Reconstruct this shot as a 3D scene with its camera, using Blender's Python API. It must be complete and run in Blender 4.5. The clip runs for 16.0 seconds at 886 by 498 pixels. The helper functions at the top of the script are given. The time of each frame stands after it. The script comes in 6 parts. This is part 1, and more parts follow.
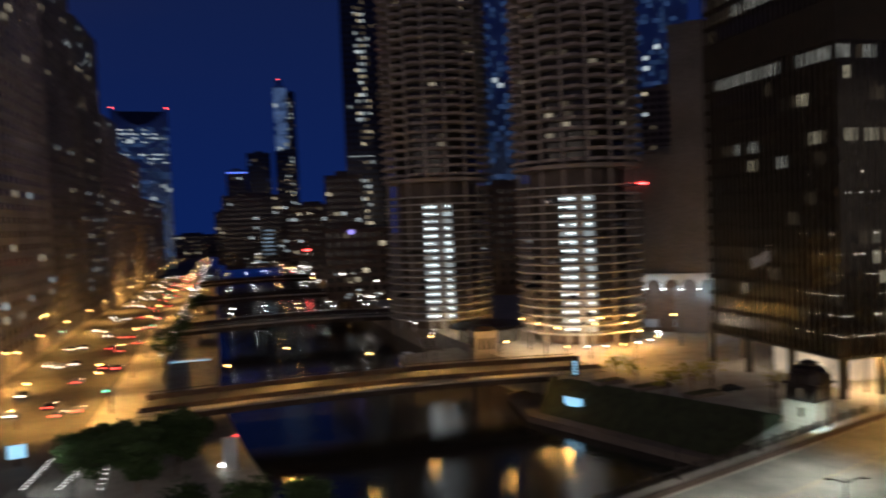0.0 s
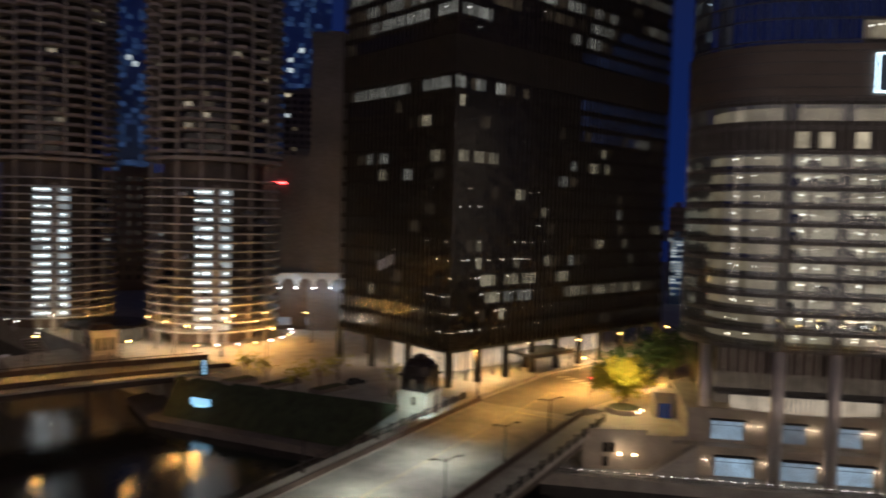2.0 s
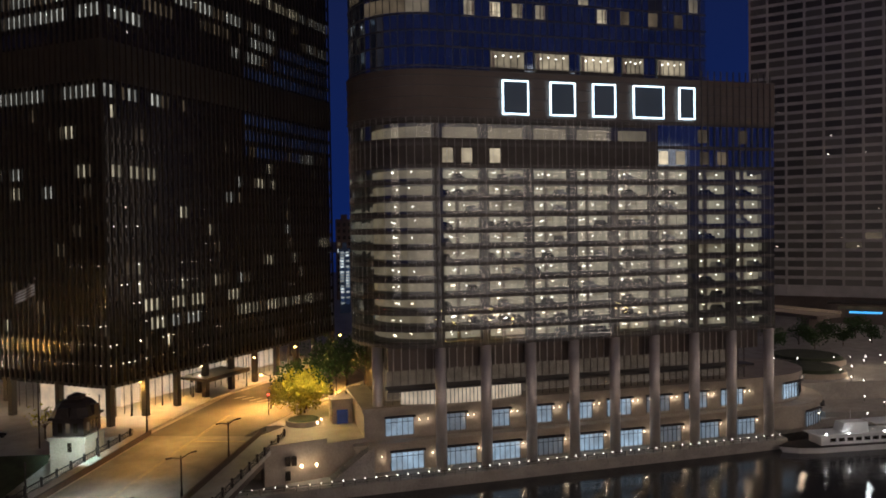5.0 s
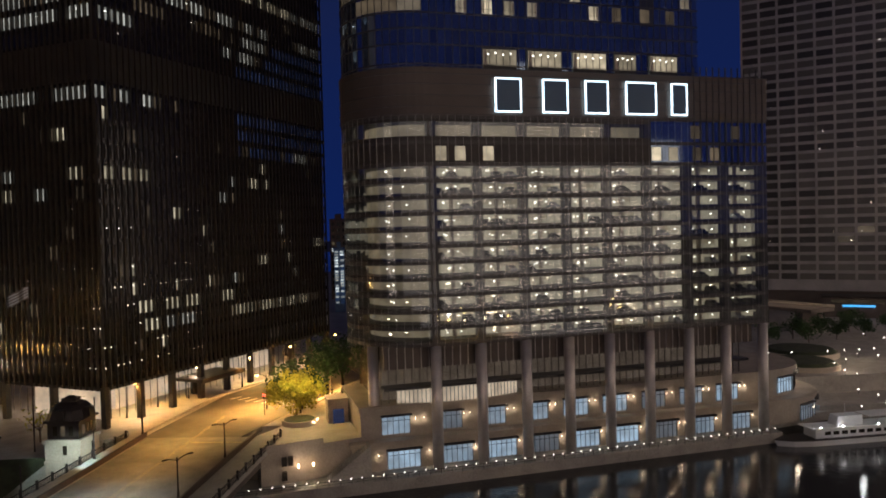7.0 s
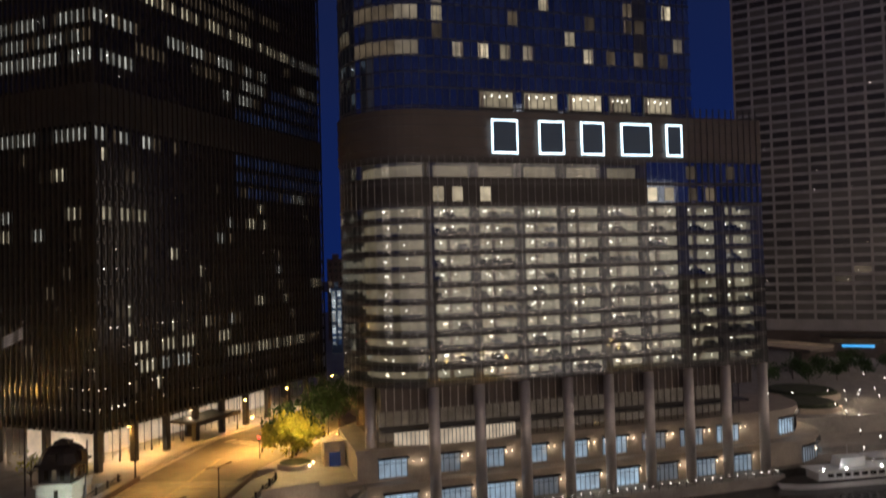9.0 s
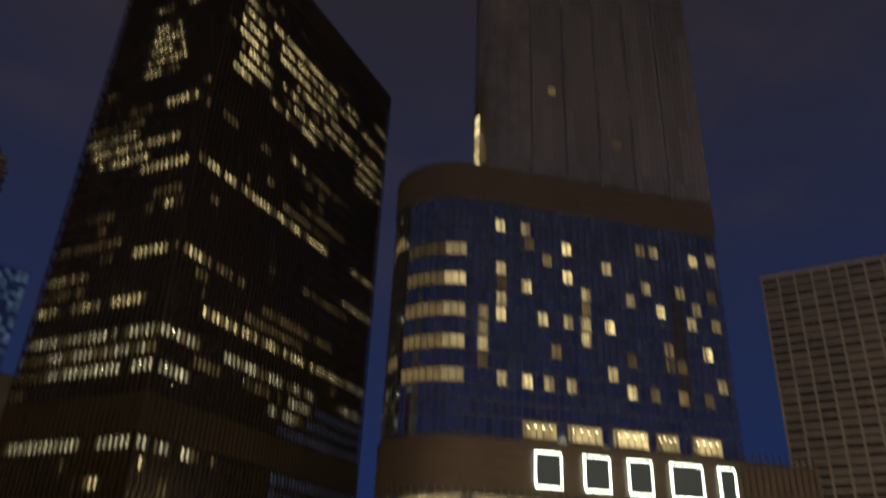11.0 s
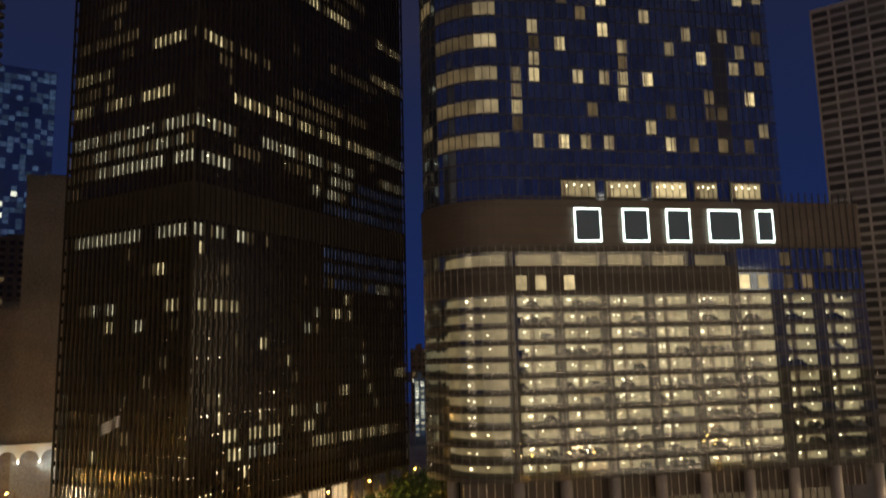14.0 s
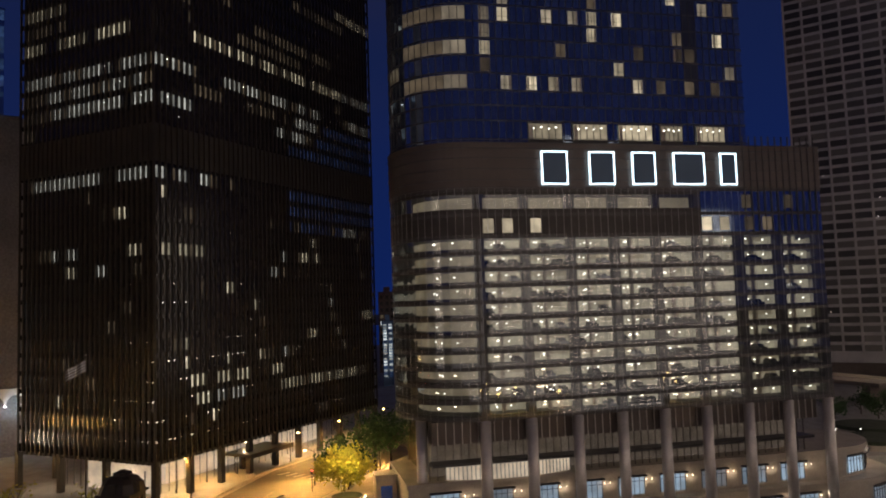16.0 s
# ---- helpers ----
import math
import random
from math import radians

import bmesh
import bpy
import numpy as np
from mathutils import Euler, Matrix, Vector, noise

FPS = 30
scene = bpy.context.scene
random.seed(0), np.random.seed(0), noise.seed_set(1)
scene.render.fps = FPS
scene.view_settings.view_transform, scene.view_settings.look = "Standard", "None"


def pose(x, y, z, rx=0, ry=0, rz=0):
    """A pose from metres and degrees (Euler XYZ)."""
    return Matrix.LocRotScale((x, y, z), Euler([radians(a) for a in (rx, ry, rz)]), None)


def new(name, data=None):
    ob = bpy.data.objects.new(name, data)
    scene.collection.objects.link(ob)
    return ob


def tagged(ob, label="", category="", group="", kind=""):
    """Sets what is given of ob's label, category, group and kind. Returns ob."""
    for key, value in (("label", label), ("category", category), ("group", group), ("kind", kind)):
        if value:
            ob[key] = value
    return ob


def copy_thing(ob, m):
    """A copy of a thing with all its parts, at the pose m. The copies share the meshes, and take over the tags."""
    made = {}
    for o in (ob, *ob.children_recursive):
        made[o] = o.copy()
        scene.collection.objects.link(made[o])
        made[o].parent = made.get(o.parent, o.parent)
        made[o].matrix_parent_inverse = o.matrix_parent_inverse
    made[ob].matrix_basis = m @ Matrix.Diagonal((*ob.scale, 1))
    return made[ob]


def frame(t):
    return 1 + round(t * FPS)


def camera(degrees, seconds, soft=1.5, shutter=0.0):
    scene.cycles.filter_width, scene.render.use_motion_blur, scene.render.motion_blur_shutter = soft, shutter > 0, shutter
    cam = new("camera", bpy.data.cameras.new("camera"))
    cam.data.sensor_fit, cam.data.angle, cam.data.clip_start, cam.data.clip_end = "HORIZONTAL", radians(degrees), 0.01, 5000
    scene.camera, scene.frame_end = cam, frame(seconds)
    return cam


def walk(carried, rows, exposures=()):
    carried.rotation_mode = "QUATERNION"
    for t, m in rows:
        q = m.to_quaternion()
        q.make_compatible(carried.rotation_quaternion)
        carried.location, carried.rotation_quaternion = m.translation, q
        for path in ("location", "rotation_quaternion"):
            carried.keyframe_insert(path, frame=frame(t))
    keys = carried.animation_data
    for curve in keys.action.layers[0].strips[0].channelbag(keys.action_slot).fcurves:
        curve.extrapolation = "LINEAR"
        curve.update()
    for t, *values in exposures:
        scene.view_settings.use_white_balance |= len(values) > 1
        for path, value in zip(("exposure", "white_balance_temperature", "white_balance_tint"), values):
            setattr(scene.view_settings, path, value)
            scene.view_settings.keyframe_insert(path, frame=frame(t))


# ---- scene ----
# the camera turns on the spot, high over the south bank of the river
cam = camera(61.76, 16.0, soft=1.8, shutter=0.9)
EYE = (0, 0, 45.5)
PATH = [
    (0.0, pose(*EYE, 87.75, 2.35, 1.42)),
    (0.2, pose(*EYE, 87.56, 1.78, -1.39)),
    (0.5, pose(*EYE, 87.42, 1.35, -3.52)),
    (1.0, pose(*EYE, 87.26, -0.07, -10.71)),
    (1.5, pose(*EYE, 87.31, -1.00, -18.97)),
    (2.0, pose(*EYE, 87.39, -1.54, -26.01)),
    (2.5, pose(*EYE, 87.56, -1.64, -33.22)),
    (3.0, pose(*EYE, 87.82, -1.32, -41.18)),
    (3.5, pose(*EYE, 88.20, -0.97, -47.01)),
    (4.0, pose(*EYE, 88.47, -0.32, -49.99)),
    (6.5, pose(*EYE, 88.72, 1.38, -51.53)),
    (7.0, pose(*EYE, 88.50, 1.51, -51.64)),
    (7.5, pose(*EYE, 88.37, 1.57, -51.77)),
    (8.0, pose(*EYE, 88.43, 1.64, -51.80)),
    (10.5, pose(*EYE, 108.21, -0.79, -50.68)),
    (11.0, pose(*EYE, 116.47, -2.22, -49.41)),
    (11.5, pose(*EYE, 122.11, -2.92, -47.40)),
    (12.0, pose(*EYE, 124.17, -3.53, -46.69)),
    (12.5, pose(*EYE, 123.43, -3.32, -46.07)),
    (13.0, pose(*EYE, 115.51, -1.48, -45.09)),
    (13.5, pose(*EYE, 103.47, 0.02, -45.24)),
    (14.0, pose(*EYE, 98.67, 1.42, -45.42)),
    (14.5, pose(*EYE, 96.22, 2.04, -45.59)),
    (15.0, pose(*EYE, 94.53, 2.22, -46.43)),
    (15.5, pose(*EYE, 93.97, 2.21, -47.21)),
    (16.0, pose(*EYE, 94.21, 1.90, -47.92)),
]
walk(cam, PATH, exposures=[(0, 0.18, 5800, 8), (3.0, 0.16, 5850, 10), (8.2, 0.2, 5950, 11), (10.4, 0.4, 6700, 4), (11.4, 1.1, 10500, -6), (12.6, 1.15, 10500, -6),
                           (13.4, 0.8, 9200, -5), (14.0, 0.62, 7800, 1), (14.6, 0.4, 6800, 7), (15.3, 0.28, 6150, 11), (16, 0.22, 6000, 11)])

# ---- light ----
world = bpy.data.worlds.new("night_sky")
scene.world = world
world.use_nodes = True
wn, wl = world.node_tree.nodes, world.node_tree.links
wn.clear()
w_out, w_bg = wn.new("ShaderNodeOutputWorld"), wn.new("ShaderNodeBackground")
w_tc, w_sep, w_ramp = wn.new("ShaderNodeTexCoord"), wn.new("ShaderNodeSeparateXYZ"), wn.new("ShaderNodeValToRGB")
w_noise, w_cr, w_mix, w_map = wn.new("ShaderNodeTexNoise"), wn.new("ShaderNodeValToRGB"), wn.new("ShaderNodeMix"), wn.new("ShaderNodeMapping")
w_mix.data_type = "RGBA"
wl.new(w_tc.outputs["Generated"], w_sep.inputs[0])
wl.new(w_sep.outputs["Z"], w_ramp.inputs[0])
e = w_ramp.color_ramp.elements
e[0].position, e[0].color = 0.0, (0.0040, 0.0125, 0.075, 1)
e[1].position, e[1].color = 0.72, (0.0105, 0.0098, 0.0190, 1)
mid = e.new(0.32)
mid.color = (0.0060, 0.0110, 0.046, 1)
w_map.inputs["Scale"].default_value = (1.2, 2.6, 5.0)
wl.new(w_tc.outputs["Generated"], w_map.inputs[0])
wl.new(w_map.outputs[0], w_noise.inputs["Vector"])
w_noise.inputs["Scale"].default_value, w_noise.inputs["Detail"].default_value = 1.6, 5
wl.new(w_noise.outputs[0], w_cr.inputs[0])
w_cr.color_ramp.elements[0].position, w_cr.color_ramp.elements[0].color = 0.45, (0, 0, 0, 1)
w_cr.color_ramp.elements[1].position, w_cr.color_ramp.elements[1].color = 0.75, (0.5, 0.5, 0.5, 1)
w_high, w_mul = wn.new("ShaderNodeMapRange"), wn.new("ShaderNodeMath")
w_mul.operation = "MULTIPLY"
w_high.inputs["From Min"].default_value, w_high.inputs["From Max"].default_value = 0.18, 0.55
wl.new(w_sep.outputs["Z"], w_high.inputs["Value"])
wl.new(w_cr.outputs[0], w_mul.inputs[0])
wl.new(w_high.outputs[0], w_mul.inputs[1])
wl.new(w_mul.outputs[0], w_mix.inputs[0])
wl.new(w_ramp.outputs[0], w_mix.inputs[6])
w_mix.inputs[7].default_value = (0.024, 0.0195, 0.030, 1)
wl.new(w_mix.outputs[2], w_bg.inputs[0])
w_bg.inputs[1].default_value = 1.0
wl.new(w_bg.outputs[0], w_out.inputs[0])


# ---- materials ----
def mat(name, color, rough=0.7, metal=0.0, vary=0.25, scale=0.4, fine=6.0, bump=0.0, emit=None, strength=0.0, spread=0.0, spec=0.5):
    """A surface with stains at one scale and grain at another; spread varies the glow from piece to piece."""
    m = bpy.data.materials.new(name)
    m.use_nodes = True
    n, l = m.node_tree.nodes, m.node_tree.links
    b = n["Principled BSDF"]
    b.inputs["Roughness"].default_value, b.inputs["Metallic"].default_value = rough, metal
    b.inputs["Specular IOR Level"].default_value = spec
    geo = n.new("ShaderNodeNewGeometry")
    big, small = n.new("ShaderNodeTexNoise"), n.new("ShaderNodeTexNoise")
    for t, s, d in ((big, scale, 4), (small, fine, 2)):
        l.new(geo.outputs["Position"], t.inputs["Vector"])
        t.inputs["Scale"].default_value, t.inputs["Detail"].default_value = s, d
    add = n.new("ShaderNodeMath")
    l.new(big.outputs[0], add.inputs[0])
    l.new(small.outputs[0], add.inputs[1])
    rng = n.new("ShaderNodeMapRange")
    rng.inputs["From Min"].default_value, rng.inputs["From Max"].default_value = 0.7, 1.3
    rng.inputs["To Min"].default_value, rng.inputs["To Max"].default_value = 1 - vary, 1 + vary
    l.new(add.outputs[0], rng.inputs["Value"])
    hue = n.new("ShaderNodeHueSaturation")
    hue.inputs["Color"].default_value = (*color, 1)
    l.new(rng.outputs[0], hue.inputs["Value"])
    l.new(hue.outputs[0], b.inputs["Base Color"])
    if bump:
        bp = n.new("ShaderNodeBump")
        bp.inputs["Strength"].default_value, bp.inputs["Distance"].default_value = bump, 0.05
        l.new(add.outputs[0], bp.inputs["Height"])
        l.new(bp.outputs[0], b.inputs["Normal"])
    if emit:
        b.inputs["Emission Color"].default_value = (*emit, 1)
        b.inputs["Emission Strength"].default_value = strength
        if spread:
            info, r2, mu = n.new("ShaderNodeObjectInfo"), n.new("ShaderNodeMapRange"), n.new("ShaderNodeMath")
            l.new(info.outputs["Random"], r2.inputs["Value"])
            r2.inputs["To Min"].default_value, r2.inputs["To Max"].default_value = strength * (1 - spread), strength * (1 + spread)
            mu.operation = "MULTIPLY"
            nz = n.new("ShaderNodeTexNoise")
            nz.inputs["Scale"].default_value, nz.inputs["Detail"].default_value = 0.45, 2
            l.new(geo.outputs["Position"], nz.inputs["Vector"])
            r3 = n.new("ShaderNodeMapRange")
            r3.inputs["From Min"].default_value, r3.inputs["From Max"].default_value = 0.35, 0.7
            r3.inputs["To Min"].default_value, r3.inputs["To Max"].default_value = 0.65, 1.3
            l.new(nz.outputs[0], r3.inputs["Value"])
            l.new(r2.outputs[0], mu.inputs[0])
            l.new(r3.outputs[0], mu.inputs[1])
            l.new(mu.outputs[0], b.inputs["Emission Strength"])
            m.cycles.emission_sampling = "NONE"
    return m


def glass_skin(name, tint=(1, 1, 1), gloss=0.25, rough=0.03):
    """A thin window pane: mostly clear, with a mirror gloss that grows at grazing angles."""
    m = bpy.data.materials.new(name)
    m.use_nodes = True
    n, l = m.node_tree.nodes, m.node_tree.links
    n.clear()
    out, mix = n.new("ShaderNodeOutputMaterial"), n.new("ShaderNodeMixShader")
    clear, shine, fr, rng = n.new("ShaderNodeBsdfTransparent"), n.new("ShaderNodeBsdfGlossy"), n.new("ShaderNodeFresnel"), n.new("ShaderNodeMapRange")
    clear.inputs[0].default_value = (*tint, 1)
    shine.inputs["Roughness"].default_value = rough
    shine.inputs["Color"].default_value = (0.9, 0.95, 1, 1)
    rng.inputs["To Min"].default_value, rng.inputs["To Max"].default_value = gloss, 1
    l.new(fr.outputs[0], rng.inputs["Value"])
    l.new(rng.outputs[0], mix.inputs[0])
    l.new(clear.outputs[0], mix.inputs[1])
    l.new(shine.outputs[0], mix.inputs[2])
    l.new(mix.outputs[0], out.inputs[0])
    return m


def lamp_mat(name, color, strength):
    m = bpy.data.materials.new(name)
    m.use_nodes = True
    b = m.node_tree.nodes["Principled BSDF"]
    b.inputs["Base Color"].default_value = (0.8, 0.8, 0.8, 1) if strength > 0.5 else (0.04, 0.05, 0.07, 1)
    b.inputs["Emission Color"].default_value, b.inputs["Emission Strength"].default_value = (*color, 1), strength
    m.cycles.emission_sampling = "NONE"
    return m


STEEL = mat("black_painted_steel", (0.036, 0.028, 0.018), 0.5, 0.0, 0.3)
DARK_GLASS = mat("bronze_tinted_glass", (0.030, 0.023, 0.015), 0.16, 0.0, 0.2, spec=0.6)
BLUE_GLASS = mat("blue_mirror_glass", (0.25, 0.33, 0.45), 0.06, 0.88, 0.3, 0.12)
SHAFT_GLASS = mat("grey_mirror_glass", (0.38, 0.36, 0.35), 0.14, 0.65, 0.3, 0.06, 0.3)
FAR_GLASS = mat("pale_blue_glass", (0.22, 0.34, 0.55), 0.25, 0.5, 0.3, 0.05)
PALE_CONCRETE = mat("pale_grey_concrete", (0.48, 0.455, 0.43), 0.85, 0, 0.25, 0.15, 3, 0.1)
CONCRETE = mat("tan_concrete", (0.33, 0.29, 0.26), 0.85, 0, 0.3, 0.15, 3, 0.15)
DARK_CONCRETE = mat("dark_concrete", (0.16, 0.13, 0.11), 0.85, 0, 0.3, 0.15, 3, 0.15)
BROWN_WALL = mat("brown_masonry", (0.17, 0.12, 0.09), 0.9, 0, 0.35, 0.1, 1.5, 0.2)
NIGHT_GLASS = mat("dark_blue_tower_glass", (0.035, 0.04, 0.06), 0.2, 0.0, 0.3, 0.05)
SHAFT_FIN = mat("brushed_steel_fin", (0.30, 0.29, 0.28), 0.35, 0.8, 0.2)
LIMESTONE = mat("tan_limestone_facade", (0.36, 0.33, 0.30), 0.85, 0, 0.35, 0.06, 2, 0.15)
GREY_STONE = mat("dark_grey_stone_facade", (0.20, 0.19, 0.19), 0.8, 0, 0.35, 0.06, 2, 0.15)
STONE = mat("beige_limestone", (0.40, 0.34, 0.27), 0.7, 0, 0.2, 0.3, 4, 0.1)
PAVING = mat("pale_concrete_paving", (0.36, 0.33, 0.29), 0.85, 0, 0.25, 0.3, 4, 0.1)
ASPHALT = mat("worn_asphalt", (0.11, 0.10, 0.085), 0.8, 0, 0.35, 0.2, 5, 0.15)
DECK = mat("pale_bridge_deck", (0.17, 0.165, 0.15), 0.75, 0, 0.35, 0.25, 5, 0.1)
PAINT = mat("worn_road_paint", (0.28, 0.24, 0.14), 0.7, 0, 0.4, 1.0)
WHITE_PAINT = mat("worn_white_paint", (0.6, 0.6, 0.56), 0.7, 0, 0.4, 1.0)
IRON = mat("dark_iron", (0.03, 0.022, 0.018), 0.5, 0.3, 0.3)
BRIDGE_IRON = mat("brown_bridge_steel", (0.065, 0.046, 0.036), 0.6, 0.2, 0.35)
BRUSHED = mat("brushed_steel", (0.56, 0.51, 0.47), 0.42, 0.55, 0.15, 0.4)
BAND = mat("taupe_metal_louvre", (0.10, 0.08, 0.068), 0.5, 0.3, 0.15, 0.2)
SPANDREL = mat("grey_metal_spandrel", (0.075, 0.068, 0.064), 0.45, 0.5, 0.2)
GRASS = mat("dark_grass", (0.040, 0.048, 0.022), 0.95, 0, 0.5, 0.5, 8, 0.4)
LEAF = mat("green_leaves", (0.045, 0.085, 0.022), 0.7, 0, 0.5, 0.8, 7)
LEAF_YELLOW = mat("yellow_green_leaves", (0.36, 0.33, 0.03), 0.7, 0, 0.4, 0.8, 7)
BARK = mat("grey_brown_bark", (0.09, 0.065, 0.045), 0.95, 0, 0.4, 2, 20, 0.4)
WHITE = mat("white_boat_paint", (0.72, 0.72, 0.72), 0.4, 0, 0.12)
CAR_DARK = mat("dark_car_paint", (0.03, 0.03, 0.035), 0.25, 0.4, 0.1)
CAR_LIGHT = mat("silver_car_paint", (0.4, 0.4, 0.42), 0.25, 0.5, 0.1)
RUBBER = mat("tyre_rubber", (0.02, 0.02, 0.02), 0.8)
def varied(name, dark, pale, rough):
    """Windows that differ from pane to pane: bare dark glass, blinds and curtains."""
    m = mat(name, dark, rough)
    n, l = m.node_tree.nodes, m.node_tree.links
    geo, ramp = n.new("ShaderNodeNewGeometry"), n.new("ShaderNodeValToRGB")
    l.new(geo.outputs["Random Per Island"], ramp.inputs[0])
    ramp.color_ramp.elements[0].position, ramp.color_ramp.elements[0].color = 0.35, (*dark, 1)
    ramp.color_ramp.elements[1].position, ramp.color_ramp.elements[1].color = 1.0, (*pale, 1)
    l.new(ramp.outputs[0], n["Principled BSDF"].inputs["Base Color"])
    return m


VARIED = varied("window_with_blinds", (0.05, 0.047, 0.044), (0.19, 0.175, 0.155), 0.3)
CLEAR = glass_skin("clear_window_glass", (0.90, 0.93, 0.93), 0.10)
SHOP = glass_skin("shop_glass", (0.95, 0.97, 1), 0.06)

LIT_WARM = mat("lit_window_warm", (0.02, 0.02, 0.02), 0.1, 0, 0.1, emit=(1.0, 0.80, 0.50), strength=0.42, spread=0.6)
LIT_SOFT = mat("lit_window_behind_curtain", (0.1, 0.09, 0.08), 0.4, 0, 0.2, emit=(1.0, 0.80, 0.52), strength=0.2, spread=0.5)
LIT_DIM = mat("lit_window_dim", (0.02, 0.02, 0.02), 0.1, 0, 0.1, emit=(1.0, 0.72, 0.42), strength=0.06, spread=0.7)
LIT_COOL = mat("lit_window_cool", (0.02, 0.02, 0.02), 0.1, 0, 0.1, emit=(0.86, 0.92, 0.88), strength=0.45, spread=0.5)
# Sky reflection put into the panes as a faint blue glow.
BLUE_SKY_GLOW = mat("window_with_blue_reflected_sky", (0.02, 0.025, 0.05), 0.1, 0, 0.1, emit=(0.25, 0.40, 1.0), strength=0.06, spread=0.5)
# Parking walls glow by themselves, standing in for lamplight on them.
GLOW_PARKING = mat("lit_parking_storey", (0.3, 0.27, 0.2), 0.6, 0, 0.2, emit=(1.0, 0.78, 0.46), strength=0.10, spread=0.4)
GLOW_BAYS = mat("lit_parking_wall", (0.3, 0.28, 0.24), 0.6, 0, 0.35, emit=(1.0, 0.84, 0.52), strength=0.15, spread=0.8)
LIT_OFFICE_WARM = mat("lit_tower_window_warm", (0.02, 0.02, 0.02), 0.1, 0, 0.1, emit=(1.0, 0.84, 0.54), strength=0.42, spread=0.6)
LIT_OFFICE_COOL = mat("lit_tower_window_cool", (0.02, 0.02, 0.02), 0.1, 0, 0.1, emit=(1.0, 0.95, 0.78), strength=0.30, spread=0.6)
# Far tower glass brightened by a blue glow put into its panes.
GLOW_SKY = mat("blue_lit_tower_glass", (0.05, 0.07, 0.12), 0.2, 0, 0.1, emit=(0.24, 0.45, 1.0), strength=0.06, spread=0.6)
GLOW_CROWN = mat("pale_blue_lit_glass", (0.05, 0.07, 0.12), 0.2, 0, 0.1, emit=(0.34, 0.52, 1.0), strength=0.15, spread=0.3)
LIT_SHOP = mat("lit_shop_interior", (0.3, 0.3, 0.3), 0.6, 0, 0.2, emit=(0.62, 0.84, 1.0), strength=0.24, spread=0.75)
# Lobby and hall walls glow by themselves in place of lamplight.
GLOW_LOBBY = mat("lit_lobby_wall", (0.6, 0.52, 0.42), 0.6, 0, 0.15, emit=(1.0, 0.80, 0.55), strength=0.38, spread=0.2)
GLOW_GARAGE = mat("lit_garage_storey", (0.3, 0.3, 0.3), 0.6, 0, 0.2, emit=(0.90, 1.0, 0.96), strength=0.26, spread=0.6)
GLOW_HALL = mat("dim_hall_interior", (0.2, 0.17, 0.14), 0.7, 0, 0.4, emit=(1.0, 0.72, 0.5), strength=0.075, spread=0.3)
L_SCONCE = lamp_mat("sconce_glow", (1.0, 0.80, 0.55), 5)
L_STAIR = lamp_mat("stair_lamp_glow", (0.92, 1.0, 0.97), 4)
L_WARM = lamp_mat("warm_lamp_glow", (1.0, 0.66, 0.30), 22)
L_ORANGE = lamp_mat("orange_lamp_glow", (1.0, 0.50, 0.12), 22)
L_WHITE = lamp_mat("white_lamp_glow", (1.0, 0.95, 0.85), 22)
L_HEAD = lamp_mat("headlight_glow", (1.0, 0.93, 0.8), 9)
L_RED = lamp_mat("red_light_glow", (1.0, 0.06, 0.05), 9)
L_GREEN = lamp_mat("green_light_glow", (0.1, 1.0, 0.7), 7)
L_BLUE = lamp_mat("blue_sign_glow", (0.12, 0.22, 1.0), 1.3)
L_CYAN = lamp_mat("cyan_sign_glow", (0.35, 0.75, 1.0), 0.85)
L_SKYBLUE = lamp_mat("bright_blue_sign_glow", (0.05, 0.5, 1.0), 1.0)
L_DOCK = lamp_mat("dock_bulb_glow", (1.0, 0.90, 0.76), 5)
L_CEIL = lamp_mat("ceiling_lamp_glow", (1.0, 0.92, 0.74), 4.0)
L_SIGN = lamp_mat("white_neon_tube", (0.72, 0.92, 1.0), 3.2)
SIGN_FACE = lamp_mat("dim_blue_sign_face", (0.30, 0.50, 0.70), 0.02)


